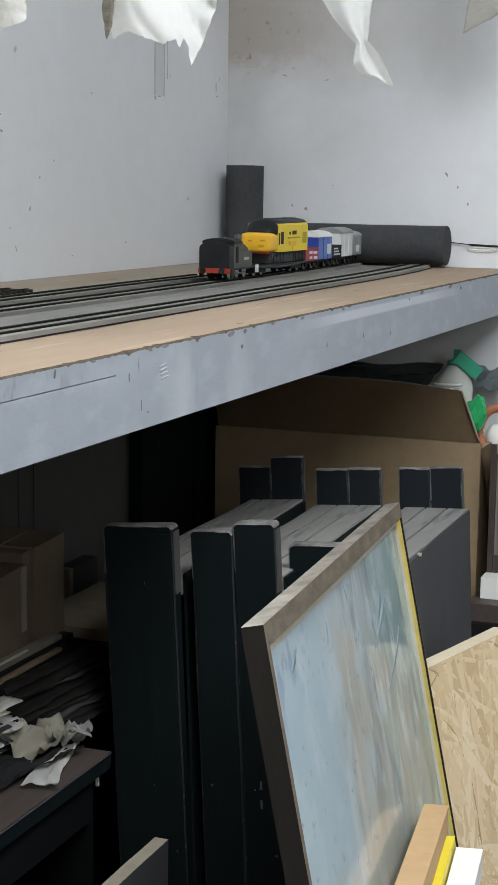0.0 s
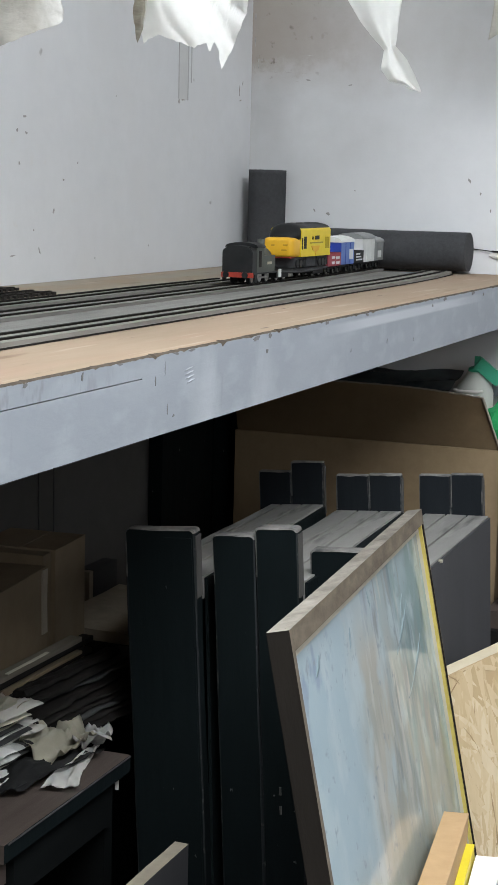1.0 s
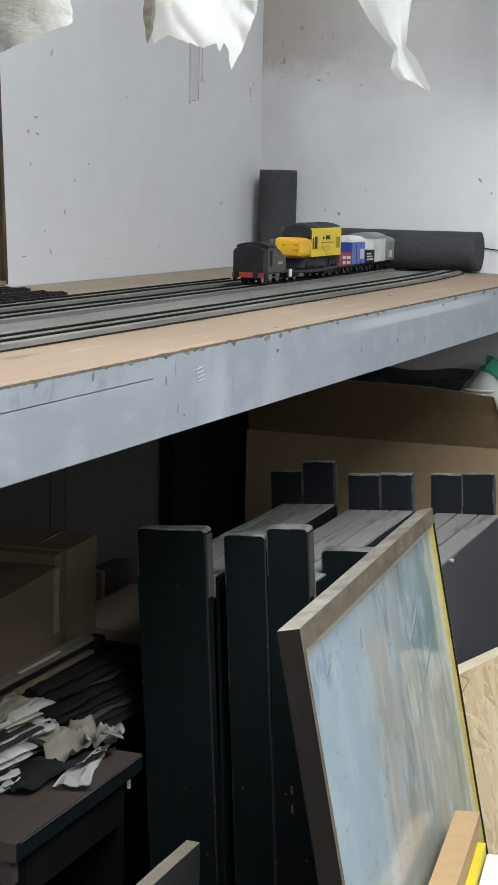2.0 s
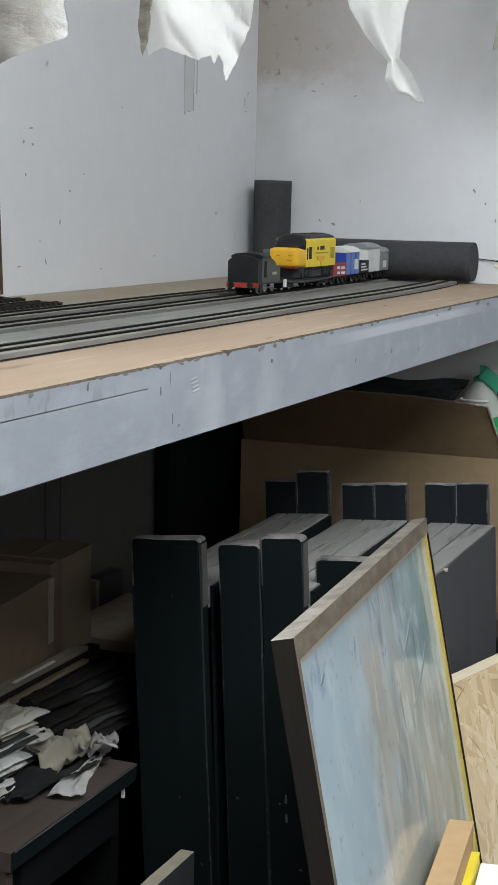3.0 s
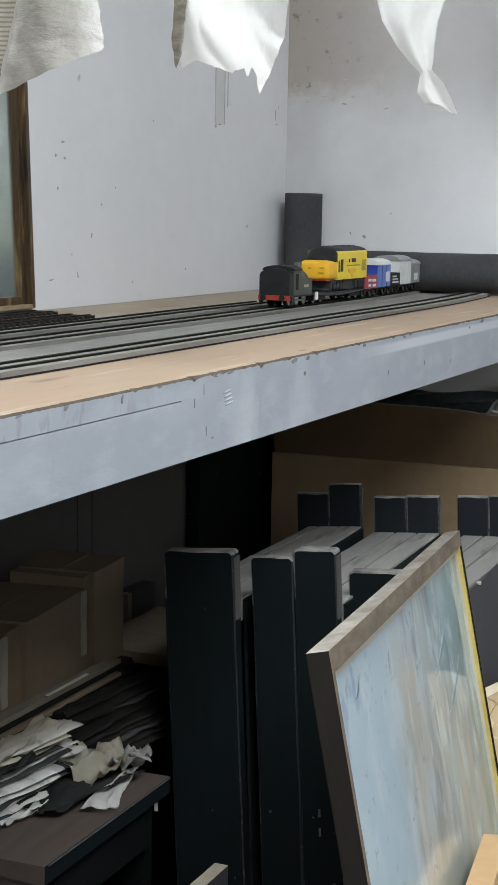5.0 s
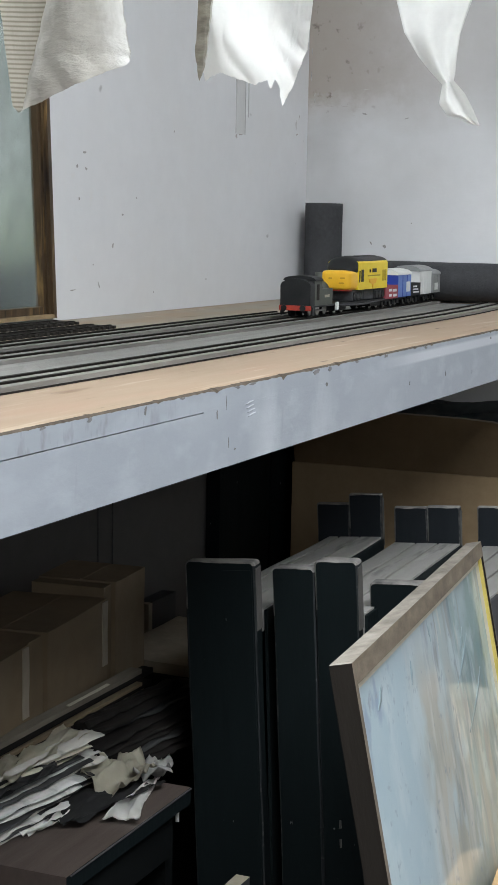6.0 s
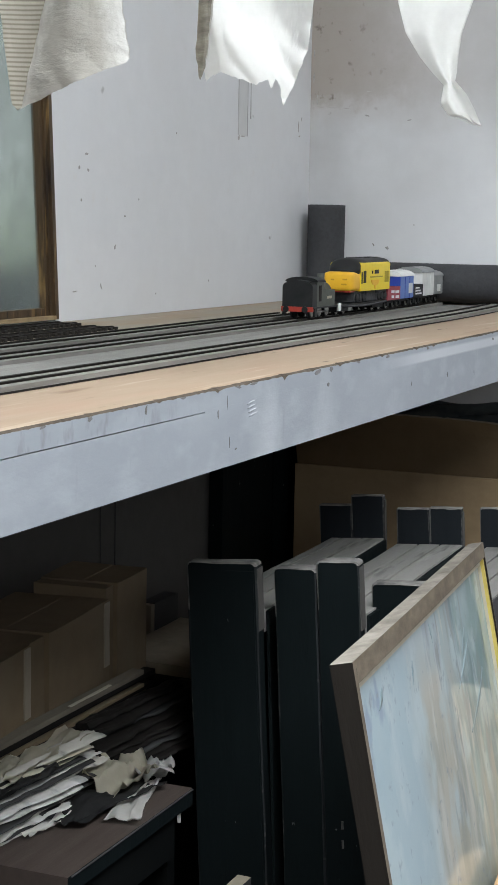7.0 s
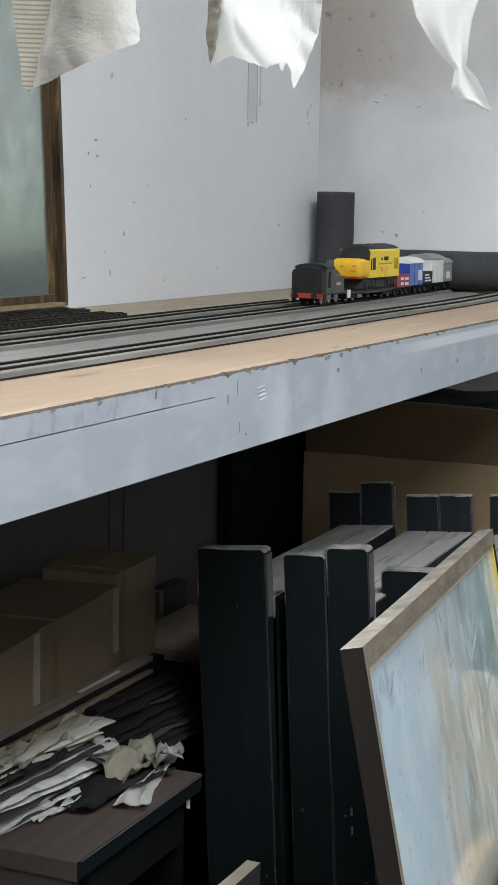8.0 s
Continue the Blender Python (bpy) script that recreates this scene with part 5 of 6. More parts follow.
def edge_worn(name, dims, parent, seed=0.0, cheek=True, r=0.0030, body=None):
    """A black painted post with rounded top corners, its top rim and upper cheek rubbed back to bare grey wood."""
    x0, x1, y0, y1, z0, z1 = dims
    rows = 26
    prof = [(y0, z0 + (z1 - r - z0) * i / rows) for i in range(rows + 1)]
    prof += [(y0 + r - r * math.cos(a), z1 - r + r * math.sin(a)) for a in (radians(30), radians(60), radians(90))]
    prof += [(y0 + r + (y1 - y0 - 2 * r) * i / 6, z1) for i in range(1, 6)]
    prof += [(y1 - r + r * math.sin(a), z1 - r + r * math.cos(a)) for a in (0, radians(30), radians(60))]
    prof += [(y1, z0 + (z1 - r - z0) * i / rows) for i in range(rows, -1, -1)]
    ym = (y0 + y1) / 2
    bm = bmesh.new()
    rings = []
    for k, (x, inset) in enumerate(((x0, 0.0011), (x0 + 0.0008, 0.0), (x1 - 0.0008, 0.0), (x1, 0.0011))):
        ring = []
        for y, z_ in prof:
            n = noise.noise_vector(Vector((y * 40, z_ * 40, seed + k * 0.3)))
            w_ = inset * (1 + 0.8 * noise.noise(Vector((y * 90, z_ * 90, seed + 8))))
            ring.append(bm.verts.new((x, y - math.copysign(w_, y - ym) + 0.0007 * n.x, z_ - (w_ if z_ > z1 - r * 0.8 else 0) + 0.0005 * n.y)))
        rings.append(ring)
    for k, (a, b) in enumerate(zip(rings, rings[1:])):
        for i in range(len(prof) - 1):
            f = bm.faces.new((a[i], a[i + 1], b[i + 1], b[i]))
            high = prof[i][1] > z1 - r * 1.2
            f.material_index = 1 if high else (0 if k == 1 else (1 if prof[i][1] > z1 - 0.03 and k == 0 else 2))
        bm.faces.new((a[-1], a[0], b[0], b[-1]))
    bm.faces.new(rings[0][::-1])
    bm.faces.new(rings[-1])
    post = part(name, bm, [body or M_BLACK, M_RUBBED, M_SCRAPED], parent)
    if cheek:
        bm = bmesh.new()
        box(bm, x0 + 0.0012, x1 - 0.0012, y0 - 0.0010, y0 + 0.0005, z1 - 0.050, z1 - 0.0045)
        roughen(bm, 2, 0.0005, 60, seed)
        part("bare_cheek", bm, M_CHEEK, post, "cheek rubbed to bare grey wood")
    return post


def trestle(at, length, label, seed, wide=False, tilt=2.4, far=0.0, aside=0.0, single_post=False):
    t = thing("timber_trestle", label, "trestle", "black trestles under the shelf", at=at)
    top, slat = 0.852, 0.815
    for x0, x1, h in ((0.0, 0.014, top), (length, length + 0.009, top - 0.022 + far)):
        if wide and x0 == 0.0:
            edge_worn("post", (x0, x1, -0.0315, 0.0215, 0, h), t, seed + x0)
            plank("front_board", (x0 - 0.0007, x0 - 0.0001, -0.0292, -0.0080, 0, h - 0.006), M_BLACK, t, "", seed, 0.0001)
            continue
        if single_post and x0 == 0.0:
            edge_worn("post", (x0, x1, -0.0315, 0.0315, 0, h - 0.004), t, seed)
            continue
        near = x0 == 0.0
        shift = 0.0 if near else aside
        edge_worn("post", (x0, x1, -0.0315 + shift, -0.0002 + shift, 0, h + (0.0045 if near else 0.0012)), t, seed + x0, True, 0.0030 if near else 0.0012, None if near else M_LITBLACK)
        edge_worn("post", (x0, x1, 0.0002 + shift, 0.0315 + shift, 0, h - (0.0015 if near else (0.008 if wide else 0.0))), t, seed + 3 + x0, False, 0.0030 if near else 0.0012, None if near else M_LITBLACK)
    for y0, y1 in ((-0.031, -0.0115), (-0.0093, 0.0093), (0.0115, 0.0200 if wide else 0.031)):
        bm = bmesh.new()
        box(bm, 0.0145, length - 0.0005, y0, y1, -0.016, 0.0, pose(0, 0, slat, 0, tilt, 0))
        bevelled(bm, 0.0015, 1)
        part("slat", roughen(bm, 3, 0.0011, 22, seed + y0), M_WORN, t, "dusty grey slat")
    for s in (-1, 1):
        bm = bmesh.new()
        off = s * (0.0200 if wide and s > 0 else 0.0322)
        box(bm, 0.0225, length - 0.0005, off - 0.0012, off + 0.0012, -0.50, -0.0015, pose(0, 0, slat, 0, tilt, 0))
        bevelled(bm, 0.0008, 1)
        part("side_panel", roughen(bm, 4, 0.0006, 22, seed), M_GREYBOX if s < 0 and single_post else M_BLACK, t, "dark grey side panel" if s < 0 and single_post else "black side panel")
        for k in range(3 if s < 0 and length > 0.42 else 0):
            cx_ = (0.06, 0.075, 0.17, 0.31)[k] + 0.01 * noise.noise(Vector((seed, k, 0)))
            bm = bmesh.new()
            box(bm, cx_ - 0.0022, cx_ + 0.0022, s * 0.0336 - 0.0014, s * 0.0336 + 0.0014, -0.0030, -0.0008, pose(0, 0, slat, 0, tilt, 0))
            part("chip", roughen(bm, 0, 0.0010, 300, seed + k), M_CREAM, t, "pale chipped spot on the edge")
        plank("rail", (0.0225, length - 0.0005, s * 0.024 - 0.006, s * 0.024 + 0.006, 0.12, 0.16), M_BLACK, t, "", seed)
    return t


YAW = 5.5
LEAN = -3.2   # the trestles have sunk to one side
SHIFT = 0.852 * math.sin(radians(LEAN))
trestle(pose(-0.888, 0.096 + SHIFT, 0.0, LEAN, 0, YAW), 0.40, "black painted timber trestle with worn grey edges", 1.0, wide=True, tilt=2.35, far=0.0085)
worn_trestle = trestle(pose(-0.870, 0.0245 + SHIFT, 0.0, LEAN, 0, YAW), 0.40, "black painted timber trestle with dusty slats", 5.0, tilt=2.75)
trestle(pose(-0.815, -0.030 + SHIFT, -0.014, LEAN, 0, YAW - 1.7), 0.43, "black timber trestle behind a framed picture", 9.0, tilt=2.45, far=0.006, aside=0.006, single_post=True)

for z_ in (0.6625, 0.6482):
    bm = bmesh.new()
    box(bm, -0.0008, 0.0004, -0.0007, 0.0007, z_ - 0.0032, z_ + 0.0032)
    bm = roughen(bm, 0, 0.0008, 300, z_)
    for v in bm.verts:
        v.co.y += -0.0140
    part("chip", bm, M_CHEEK, worn_trestle, "pale chipped spot on the post")

# black boards against the back wall
for x0, x1, z1, lab in ((-0.292, -0.146, 0.93, "tall black board leaning at the back wall"), (-0.140, -0.030, 0.91, "narrow black plank leaning at the back wall")):
    bm = bmesh.new()
    box(bm, x0, x1, 0.357, 0.3735, 0, z1)
    bevelled(bm, 0.002, 1)
    roughen(bm, 2, 0.0008, 20, x0)
    single("black_board", bm, M_BLACK, lab, "board", "boards at the back wall")
for x in (-0.550, -0.521):
    bm = bmesh.new()
    tube(bm, [(x + 0.003 * noise.noise(Vector((0.079 * k * 6, x * 50, 0))), W - 0.0026, 0.079 * k) for k in range(13)], 0.0006)
    single("wall_cable", bm, M_FOAM, "thin dark cable running down the lower wall", "cable", "wall cables")

# ---- open cardboard carton ----
carton = thing("cardboard_carton", "large open brown cardboard carton with a raised flap", "carton")
cx = -0.12
boxpart("front_panel", (cx, cx + 0.004, 0.012, 0.338, 0, 0.806), M_CARD, carton, "", 0.001)
boxpart("side_panel", (cx + 0.0045, -0.004, 0.012, 0.016, 0, 0.800), M_CARD, carton, "", 0.001)
boxpart("side_panel", (cx + 0.0045, -0.004, 0.334, 0.338, 0, 0.800), M_CARD, carton, "", 0.001)
boxpart("inner_flap", (cx + 0.0045, -0.004, 0.0165, 0.3335, 0.786, 0.790), M_CARD, carton)
bm = bmesh.new()
g = []
for j in range(9):
    row = []
    for i in range(31):
        u, v = i / 30, j / 8
        y = 0.014 + 0.321 * u + 0.018 * v * (1 - u)
        z = 0.8065 + v * (0.062 + 0.012 * u) + 0.003 * math.sin(u * 5) * v
        x = cx - 0.020 * v + 0.004 * noise.noise(Vector((y * 14, v * 2, 0))) * v
        row.append(bm.verts.new((x, y, z)))
    g.append(row)
for j in range(8):
    for i in range(30):
        bm.faces.new((g[j][i], g[j][i + 1], g[j + 1][i + 1], g[j + 1][i]))
bmesh.ops.solidify(bm, geom=bm.faces[:], thickness=0.0035)
part("flap", bm, M_CARD, carton, "raised front flap with frayed edge")
bm = bmesh.new()
pts, rad = [], []
for i in range(61):
    u = i / 60
    y = 0.014 + 0.321 * u + 0.018 * (1 - u)
    pts.append((cx - 0.0195 + 0.004 * noise.noise(Vector((y * 14, 2, 0))), y, 0.8060 + 0.062 + 0.012 * u + 0.003 * math.sin(u * 5) + 0.0008 * noise.noise(Vector((u * 40, 0, 0)))))
    rad.append(0.0010 + 0.0006 * noise.noise(Vector((u * 30, 0, 3))))
tube(bm, pts, rad, 6)
tube(bm, [(cx - 0.0022 - 0.0185 * v, 0.0135 + 0.018 * v, 0.8075 + 0.0605 * v) for v in (0, 0.15, 0.3, 0.45, 0.6, 0.75, 0.9, 1.0)], [0.0008, 0.0011, 0.0015, 0.0010, 0.0016, 0.0012, 0.0018, 0.0012], 6)
part("torn_edge", bm, M_TAPE, carton, "pale torn paper edge of the flap")
bm = bmesh.new()
g = []
for j in range(7):
    row = []
    for i in range(9):
        u, v = i / 8, j / 6
        row.append(bm.verts.new((cx + 0.002 + 0.10 * u, 0.012 - 0.012 * v - 0.004 * math.sin(v * 3), 0.800 - 0.13 * v * (1 - 0.25 * u))))
    g.append(row)
for j in range(6):
    for i in range(8):
        bm.faces.new((g[j][i], g[j][i + 1], g[j + 1][i + 1], g[j + 1][i]))
bmesh.ops.solidify(bm, geom=bm.faces[:], thickness=0.003)
part("side_flap", bm, M_CARD, carton, "side flap folded down outside")


# ---- things in the carton ----
def turned(bm, profile, cx_, cy_, sides=24, mat=0):
    rings = [[bm.verts.new((cx_ + r * math.cos(2 * math.pi * i / sides), cy_ + r * math.sin(2 * math.pi * i / sides), z)) for i in range(sides)] for r, z in profile]
    for a, b in zip(rings, rings[1:]):
        for i in range(sides):
            f = bm.faces.new((a[i], a[(i + 1) % sides], b[(i + 1) % sides], b[i]))
            f.smooth, f.material_index = True, mat
    bm.faces.new(rings[0][::-1])
    bm.faces.new(rings[-1])


M_BOTTLE = material("milky_plastic", (0.58, 0.60, 0.56), (0.50, 0.52, 0.48), 0.4, grain=30, bump=0.0)
spray = thing("spray_bottle", "white plastic spray bottle with green trigger head", "bottle")
bm = bmesh.new()
turned(bm, [(0.022, 0.7905), (0.0225, 0.80), (0.0225, 0.864), (0.0205, 0.871), (0.0150, 0.880), (0.0095, 0.887), (0.009, 0.889)], -0.062, 0.0600)
part("bottle_body", bm, M_BOTTLE, spray)
bm = bmesh.new()
turned(bm, [(0.011, 0.8892), (0.011, 0.893), (0.007, 0.895)], -0.062, 0.0570)
m = pose(-0.062, 0.050, 0.8935, 0, 0, 15)
box(bm, -0.009, 0.009, -0.024, 0.010, -0.007, 0.008, m @ pose(0, 0, 0, 38, 0, 0))
box(bm, -0.004, 0.004, 0.004, 0.011, 0.000, 0.0135, m)
bevelled(bm, 0.0018, 2)
part("trigger_head", bm, M_GREEN, spray, "green spray head")
bm = bmesh.new()
ringpts = [(-0.078 + 0.010 * math.cos(2 * math.pi * i / 28), 0.0635 + 0.0165 * math.sin(2 * math.pi * i / 28), 0.8675) for i in range(29)]
tube(bm, ringpts, 0.0017, 8)
turned(bm, [(0.0095, 0.7905), (0.0100, 0.85), (0.0098, 0.864)], -0.078, 0.0635)
single("white_tub", bm, M_WHITE, "white plastic tub with rolled rim in the carton", "tub")
crumple_g = bmesh.new()
bmesh.ops.create_icosphere(crumple_g, subdivisions=2, radius=0.017)
for v_ in crumple_g.verts:
    n_ = 1 + 0.35 * noise.noise(v_.co * 90) - 0.3 * abs(noise.noise(v_.co * 160 + Vector((3, 1, 2))))
    v_.co = Vector((v_.co.x * n_ * 0.7 - 0.075, v_.co.y * n_ * (0.75 + 14 * v_.co.z) + 0.0285, v_.co.z * n_ * 1.35 + 0.8350))
single("green_wrapper", crumple_g, material("bright_green_plastic", (0.04, 0.50, 0.16), (0.03, 0.32, 0.12), 0.25, grain=40, patch=20, bump=0.1, amount=0.8), "crumpled bright green plastic wrapper in an open carton", "wrapper")
pot = thing("orange_hoop", "terracotta orange plastic hoop handle in the carton", "hoop")
bm = bmesh.new()
tube(bm, [(-0.062, 0.0035 + 0.0235 * math.cos(radians(a)), 0.812 + 0.029 * math.sin(radians(a))) for a in range(-50, 231, 12)], 0.0052, 10)
part("hoop", bm, M_ORANGE, pot)
bm = bmesh.new()
bmesh.ops.create_uvsphere(bm, u_segments=18, v_segments=12, radius=0.0135)
for v_ in bm.verts:
    v_.co = Vector((v_.co.x - 0.050, v_.co.y * 0.9 + 0.010, v_.co.z * 1.3 + 0.803))
for f in bm.faces:
    f.smooth = True
part("white_ball", bm, M_WHITE, pot, "white plastic piece inside the hoop")
M_FILM = material("dark_polythene", (0.05, 0.063, 0.07), (0.18, 0.21, 0.225), 0.22, grain=18, patch=9, bump=0.15, amount=0.7)
M_CLEAR = material("clear_polythene_film", (0.34, 0.38, 0.40), (0.20, 0.23, 0.25), 0.18, grain=30, patch=12, bump=0.2, amount=0.8, through=0.45)


def film(y0, y1, x0, x1, z_, wave, mat, label, seed, tilt=0.0):
    """Loose plastic film in soft folds."""
    bm = bmesh.new()
    g = []
    for j in range(25):
        row = []
        for i in range(49):
            u, v = i / 48, j / 24
            fold_ = 1 - 2 * abs(noise.noise(Vector((u * 3.2 + v * 1.3 + seed, v * 2.0, seed))))
            row.append(bm.verts.new((x0 + (x1 - x0) * v, y0 + (y1 - y0) * u, z_ + tilt * v + wave * fold_ + wave * 0.3 * noise.noise(Vector((u * 11, v * 5, seed))))))
        g.append(row)
    for j in range(24):
        for i in range(48):
            bm.faces.new((g[j][i], g[j][i + 1], g[j + 1][i + 1], g[j + 1][i])).smooth = True
    bmesh.ops.solidify(bm, geom=bm.faces[:], thickness=0.0004)
    return single("polythene_bag", bm, mat, label, "plastic bag", "bags in the carton")


film(0.085, 0.335, -0.090, -0.012, 0.862, 0.005, M_FILM, "crumpled dark translucent polythene bag in the carton", 0.5, 0.018)
film(-0.005, 0.045, -0.050, -0.012, 0.858, 0.006, M_CLEAR, "clear crumpled polythene bag in the carton", 3.5, 0.022)

# crates stacked beside the carton at the end wall
cab = thing("drawer_cabinet", "dark brown low wooden drawer cabinet against the wall", "cabinet")
boxpart("carcass", (-0.20, -0.004, -0.42, 0.004, 0, 0.6395), M_DESK, cab, "", 0.003)
for z in (0.05, 0.25, 0.45):
    boxpart("drawer", (-0.212, -0.2005, -0.41, -0.004, z, z + 0.17), M_DESKF, cab, "", 0.002)
bm = bmesh.new()
box(bm, -0.175, -0.01, -0.062, -0.0055, 0.640, 0.6640)
bevelled(bm, 0.0015)
single("flat_white_box", bm, M_WHITE, "flat white carton on a low cabinet", "box")
M_CRATE = material("faded_crate_panel", (0.20, 0.175, 0.155), (0.13, 0.115, 0.105), 0.85, grain=30, patch=8, bump=0.3, stretch=(1, 1, 0.5), amount=0.9)
crate = thing("wooden_crate", "old brown wooden crate with grey panelled sides", "crate", at=pose(0, -0.009, 0))
boxpart("panel", (-0.143, -0.012, -0.21, 0.0000, 0.6650, 0.803), M_CRATE, crate, "grey-brown inset panel")
for y0, y1 in ((-0.0035, 0.0025), (-0.220, -0.206)):
    boxpart("corner_post", (-0.150, -0.1435, y0, y1, 0.6645, 0.811), M_DESK, crate, "", 0.001)
for z0, z1, mt in ((0.6645, 0.684, M_DESK), (0.801, 0.811, M_PINE)):
    boxpart("edge_rail", (-0.149, -0.1435, -0.2055, -0.0040, z0, z1), mt, crate, "", 0.001)

# ---- framed picture leaning on the trestles ----
U, D = Vector((0.98703, 0.14319, -0.07255)), Vector((-0.0404, -0.2159, -0.9756))
U.normalize()
D = (D - U * D.dot(U)).normalized()
NRM = D.cross(U).normalized()
if NRM.y > 0:
    NRM = -NRM
PIC_W, PIC_H, FD, FWD = 0.524, 0.895, 0.0115, 0.0115
pm = Matrix.Identity(4)
for i in range(3):
    pm[i][0], pm[i][1], pm[i][2] = U[i], NRM[i], -D[i]
pm = Matrix.Translation(Vector((-1.231, -0.118, 0.884)) + NRM * FD) @ pm
picture = thing("framed_picture", "pale blue painting in a brown wooden frame with gilt slip", "picture", at=pm)


def frame_rail(x0, x1, z0, z1, label=""):
    bm = bmesh.new()
    box(bm, x0, x1, -FD, 0, z0, z1)
    bevelled(bm, 0.0012, 2)
    # dusty wood on top, painted-in shade on the side faces
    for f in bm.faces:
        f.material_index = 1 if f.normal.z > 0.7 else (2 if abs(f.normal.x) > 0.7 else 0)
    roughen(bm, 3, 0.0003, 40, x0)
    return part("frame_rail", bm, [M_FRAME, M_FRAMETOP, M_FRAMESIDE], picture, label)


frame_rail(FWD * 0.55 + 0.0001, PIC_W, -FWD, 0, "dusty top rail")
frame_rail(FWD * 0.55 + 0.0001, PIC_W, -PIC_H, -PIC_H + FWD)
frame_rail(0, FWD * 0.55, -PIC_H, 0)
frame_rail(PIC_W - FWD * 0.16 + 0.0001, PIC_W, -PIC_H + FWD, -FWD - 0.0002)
sl = 0.0030
boxpart("slip", (FWD * 0.55, PIC_W - FWD * 0.16 - 0.0051, -0.0095, -0.004, -FWD - sl - 0.0022, -FWD), M_CREAM, picture, "cream slip")
boxpart("slip", (FWD * 0.55, PIC_W - FWD * 0.16, -0.0095, -0.004, -PIC_H + FWD, -PIC_H + FWD + sl), M_CREAM, picture)
boxpart("slip", (FWD * 0.55, FWD * 0.55 + sl + 0.003, -0.0095, -0.004, -PIC_H + FWD + sl, -FWD - sl - 0.0023), M_CREAM, picture)
boxpart("slip", (PIC_W - FWD * 0.16 - 0.0050, PIC_W - FWD * 0.16 - 0.0044, -0.0095, -0.0040, -PIC_H + FWD + sl, -FWD - 0.0003), M_CREAM, picture, "cream slip")
boxpart("slip", (PIC_W - FWD * 0.16 - 0.0043, PIC_W - FWD * 0.16, -0.0095, -0.0015, -PIC_H + FWD + sl, -FWD - 0.0003), M_GILT, picture, "bright yellow gilt slip")
boxpart("canvas", (FWD * 0.55 + sl + 0.003, PIC_W - FWD * 0.16 - 0.0050, -0.0092, -0.0065, -PIC_H + FWD + sl, -FWD - sl - 0.0022), M_CANVAS, picture, "pale blue and beige brushed painting")

# dark blue strokes of thick paint
M_STROKE = material("blue_grey_paint", (0.17, 0.24, 0.27), (0.27, 0.35, 0.37), 0.5, grain=60, patch=14, amount=0.8)
for k, (xa, za, xb, zb_, bow) in enumerate(((0.415, -0.054, 0.336, -0.079, 0.006), (0.455, -0.086, 0.359, -0.114, 0.012), (0.398, -0.047, 0.372, -0.070, -0.006), (0.184, -0.032, 0.177, -0.045, 0.0), (0.258, -0.022, 0.262, -0.035, 0.002), (0.087, -0.029, 0.071, -0.038, 0.002))):
    bm = bmesh.new()
    tube(bm, [(xa + (xb - xa) * i / 14 + bow * math.sin(math.pi * i / 14), -0.0064, za + (zb_ - za) * i / 14) for i in range(15)], [(0.0030 if k < 3 else 0.0036) * (1 - abs(i - 6) / 9.5) + 0.0015 * noise.noise(Vector((i * 0.9, k, 0))) for i in range(15)], 6, 1.0)
    for v in bm.verts:
        v.co.y = -0.0065 + (v.co.y + 0.0064) * 0.02
    part("brush_stroke", bm, M_STROKE, picture, "dark blue stroke of paint")

# ---- strand board and timber offcuts ----
o_u = Vector((0.090, -0.039, 0.010)).normalized()
o_d = Vector((0.00, -0.13, -1.0))
o_d = (o_d - o_u * o_d.dot(o_u)).normalized()
o_n = o_d.cross(o_u).normalized()
om = Matrix.Identity(4)
for i in range(3):
    om[i][0], om[i][1], om[i][2] = o_u[i], o_n[i], -o_d[i]
om = Matrix.Translation((-0.660, -0.066, 0.7035)) @ om
osb = thing("strand_board", "offcut of pale yellow oriented strand board", "board", at=om)
bm = bmesh.new()
box(bm, -0.032, 0.108, -0.008, 0.010, -0.698, 0)
bm.normal_update()
for f in bm.faces:
    f.material_index = 1 if f.normal.z > 0.7 else 0
roughen(bm, 3, 0.0006, 60)
part("core", bm, [M_OSB, material("pale_top_edge", (0.70, 0.62, 0.47), (0.58, 0.49, 0.34), 0.8, grain=60, patch=20, amount=0.8)], osb, "board core with a pale top edge")
M_STRANDS = []
for k, (c1, c2) in enumerate((((0.60, 0.465, 0.285), (0.50, 0.37, 0.21)), ((0.66, 0.53, 0.35), (0.56, 0.43, 0.255)), ((0.71, 0.60, 0.425), (0.61, 0.49, 0.315)), ((0.26, 0.17, 0.09), (0.44, 0.32, 0.18)), ((0.535, 0.40, 0.235), (0.46, 0.335, 0.185)))):
    M_STRANDS.append(material("strand_%s" % "abcde"[k], c1, c2, 0.7, grain=55, patch=22, bump=0.4, stretch=(2.0, 2, 0.7), amount=0.8))
rs = random.Random(4)
bm = bmesh.new()
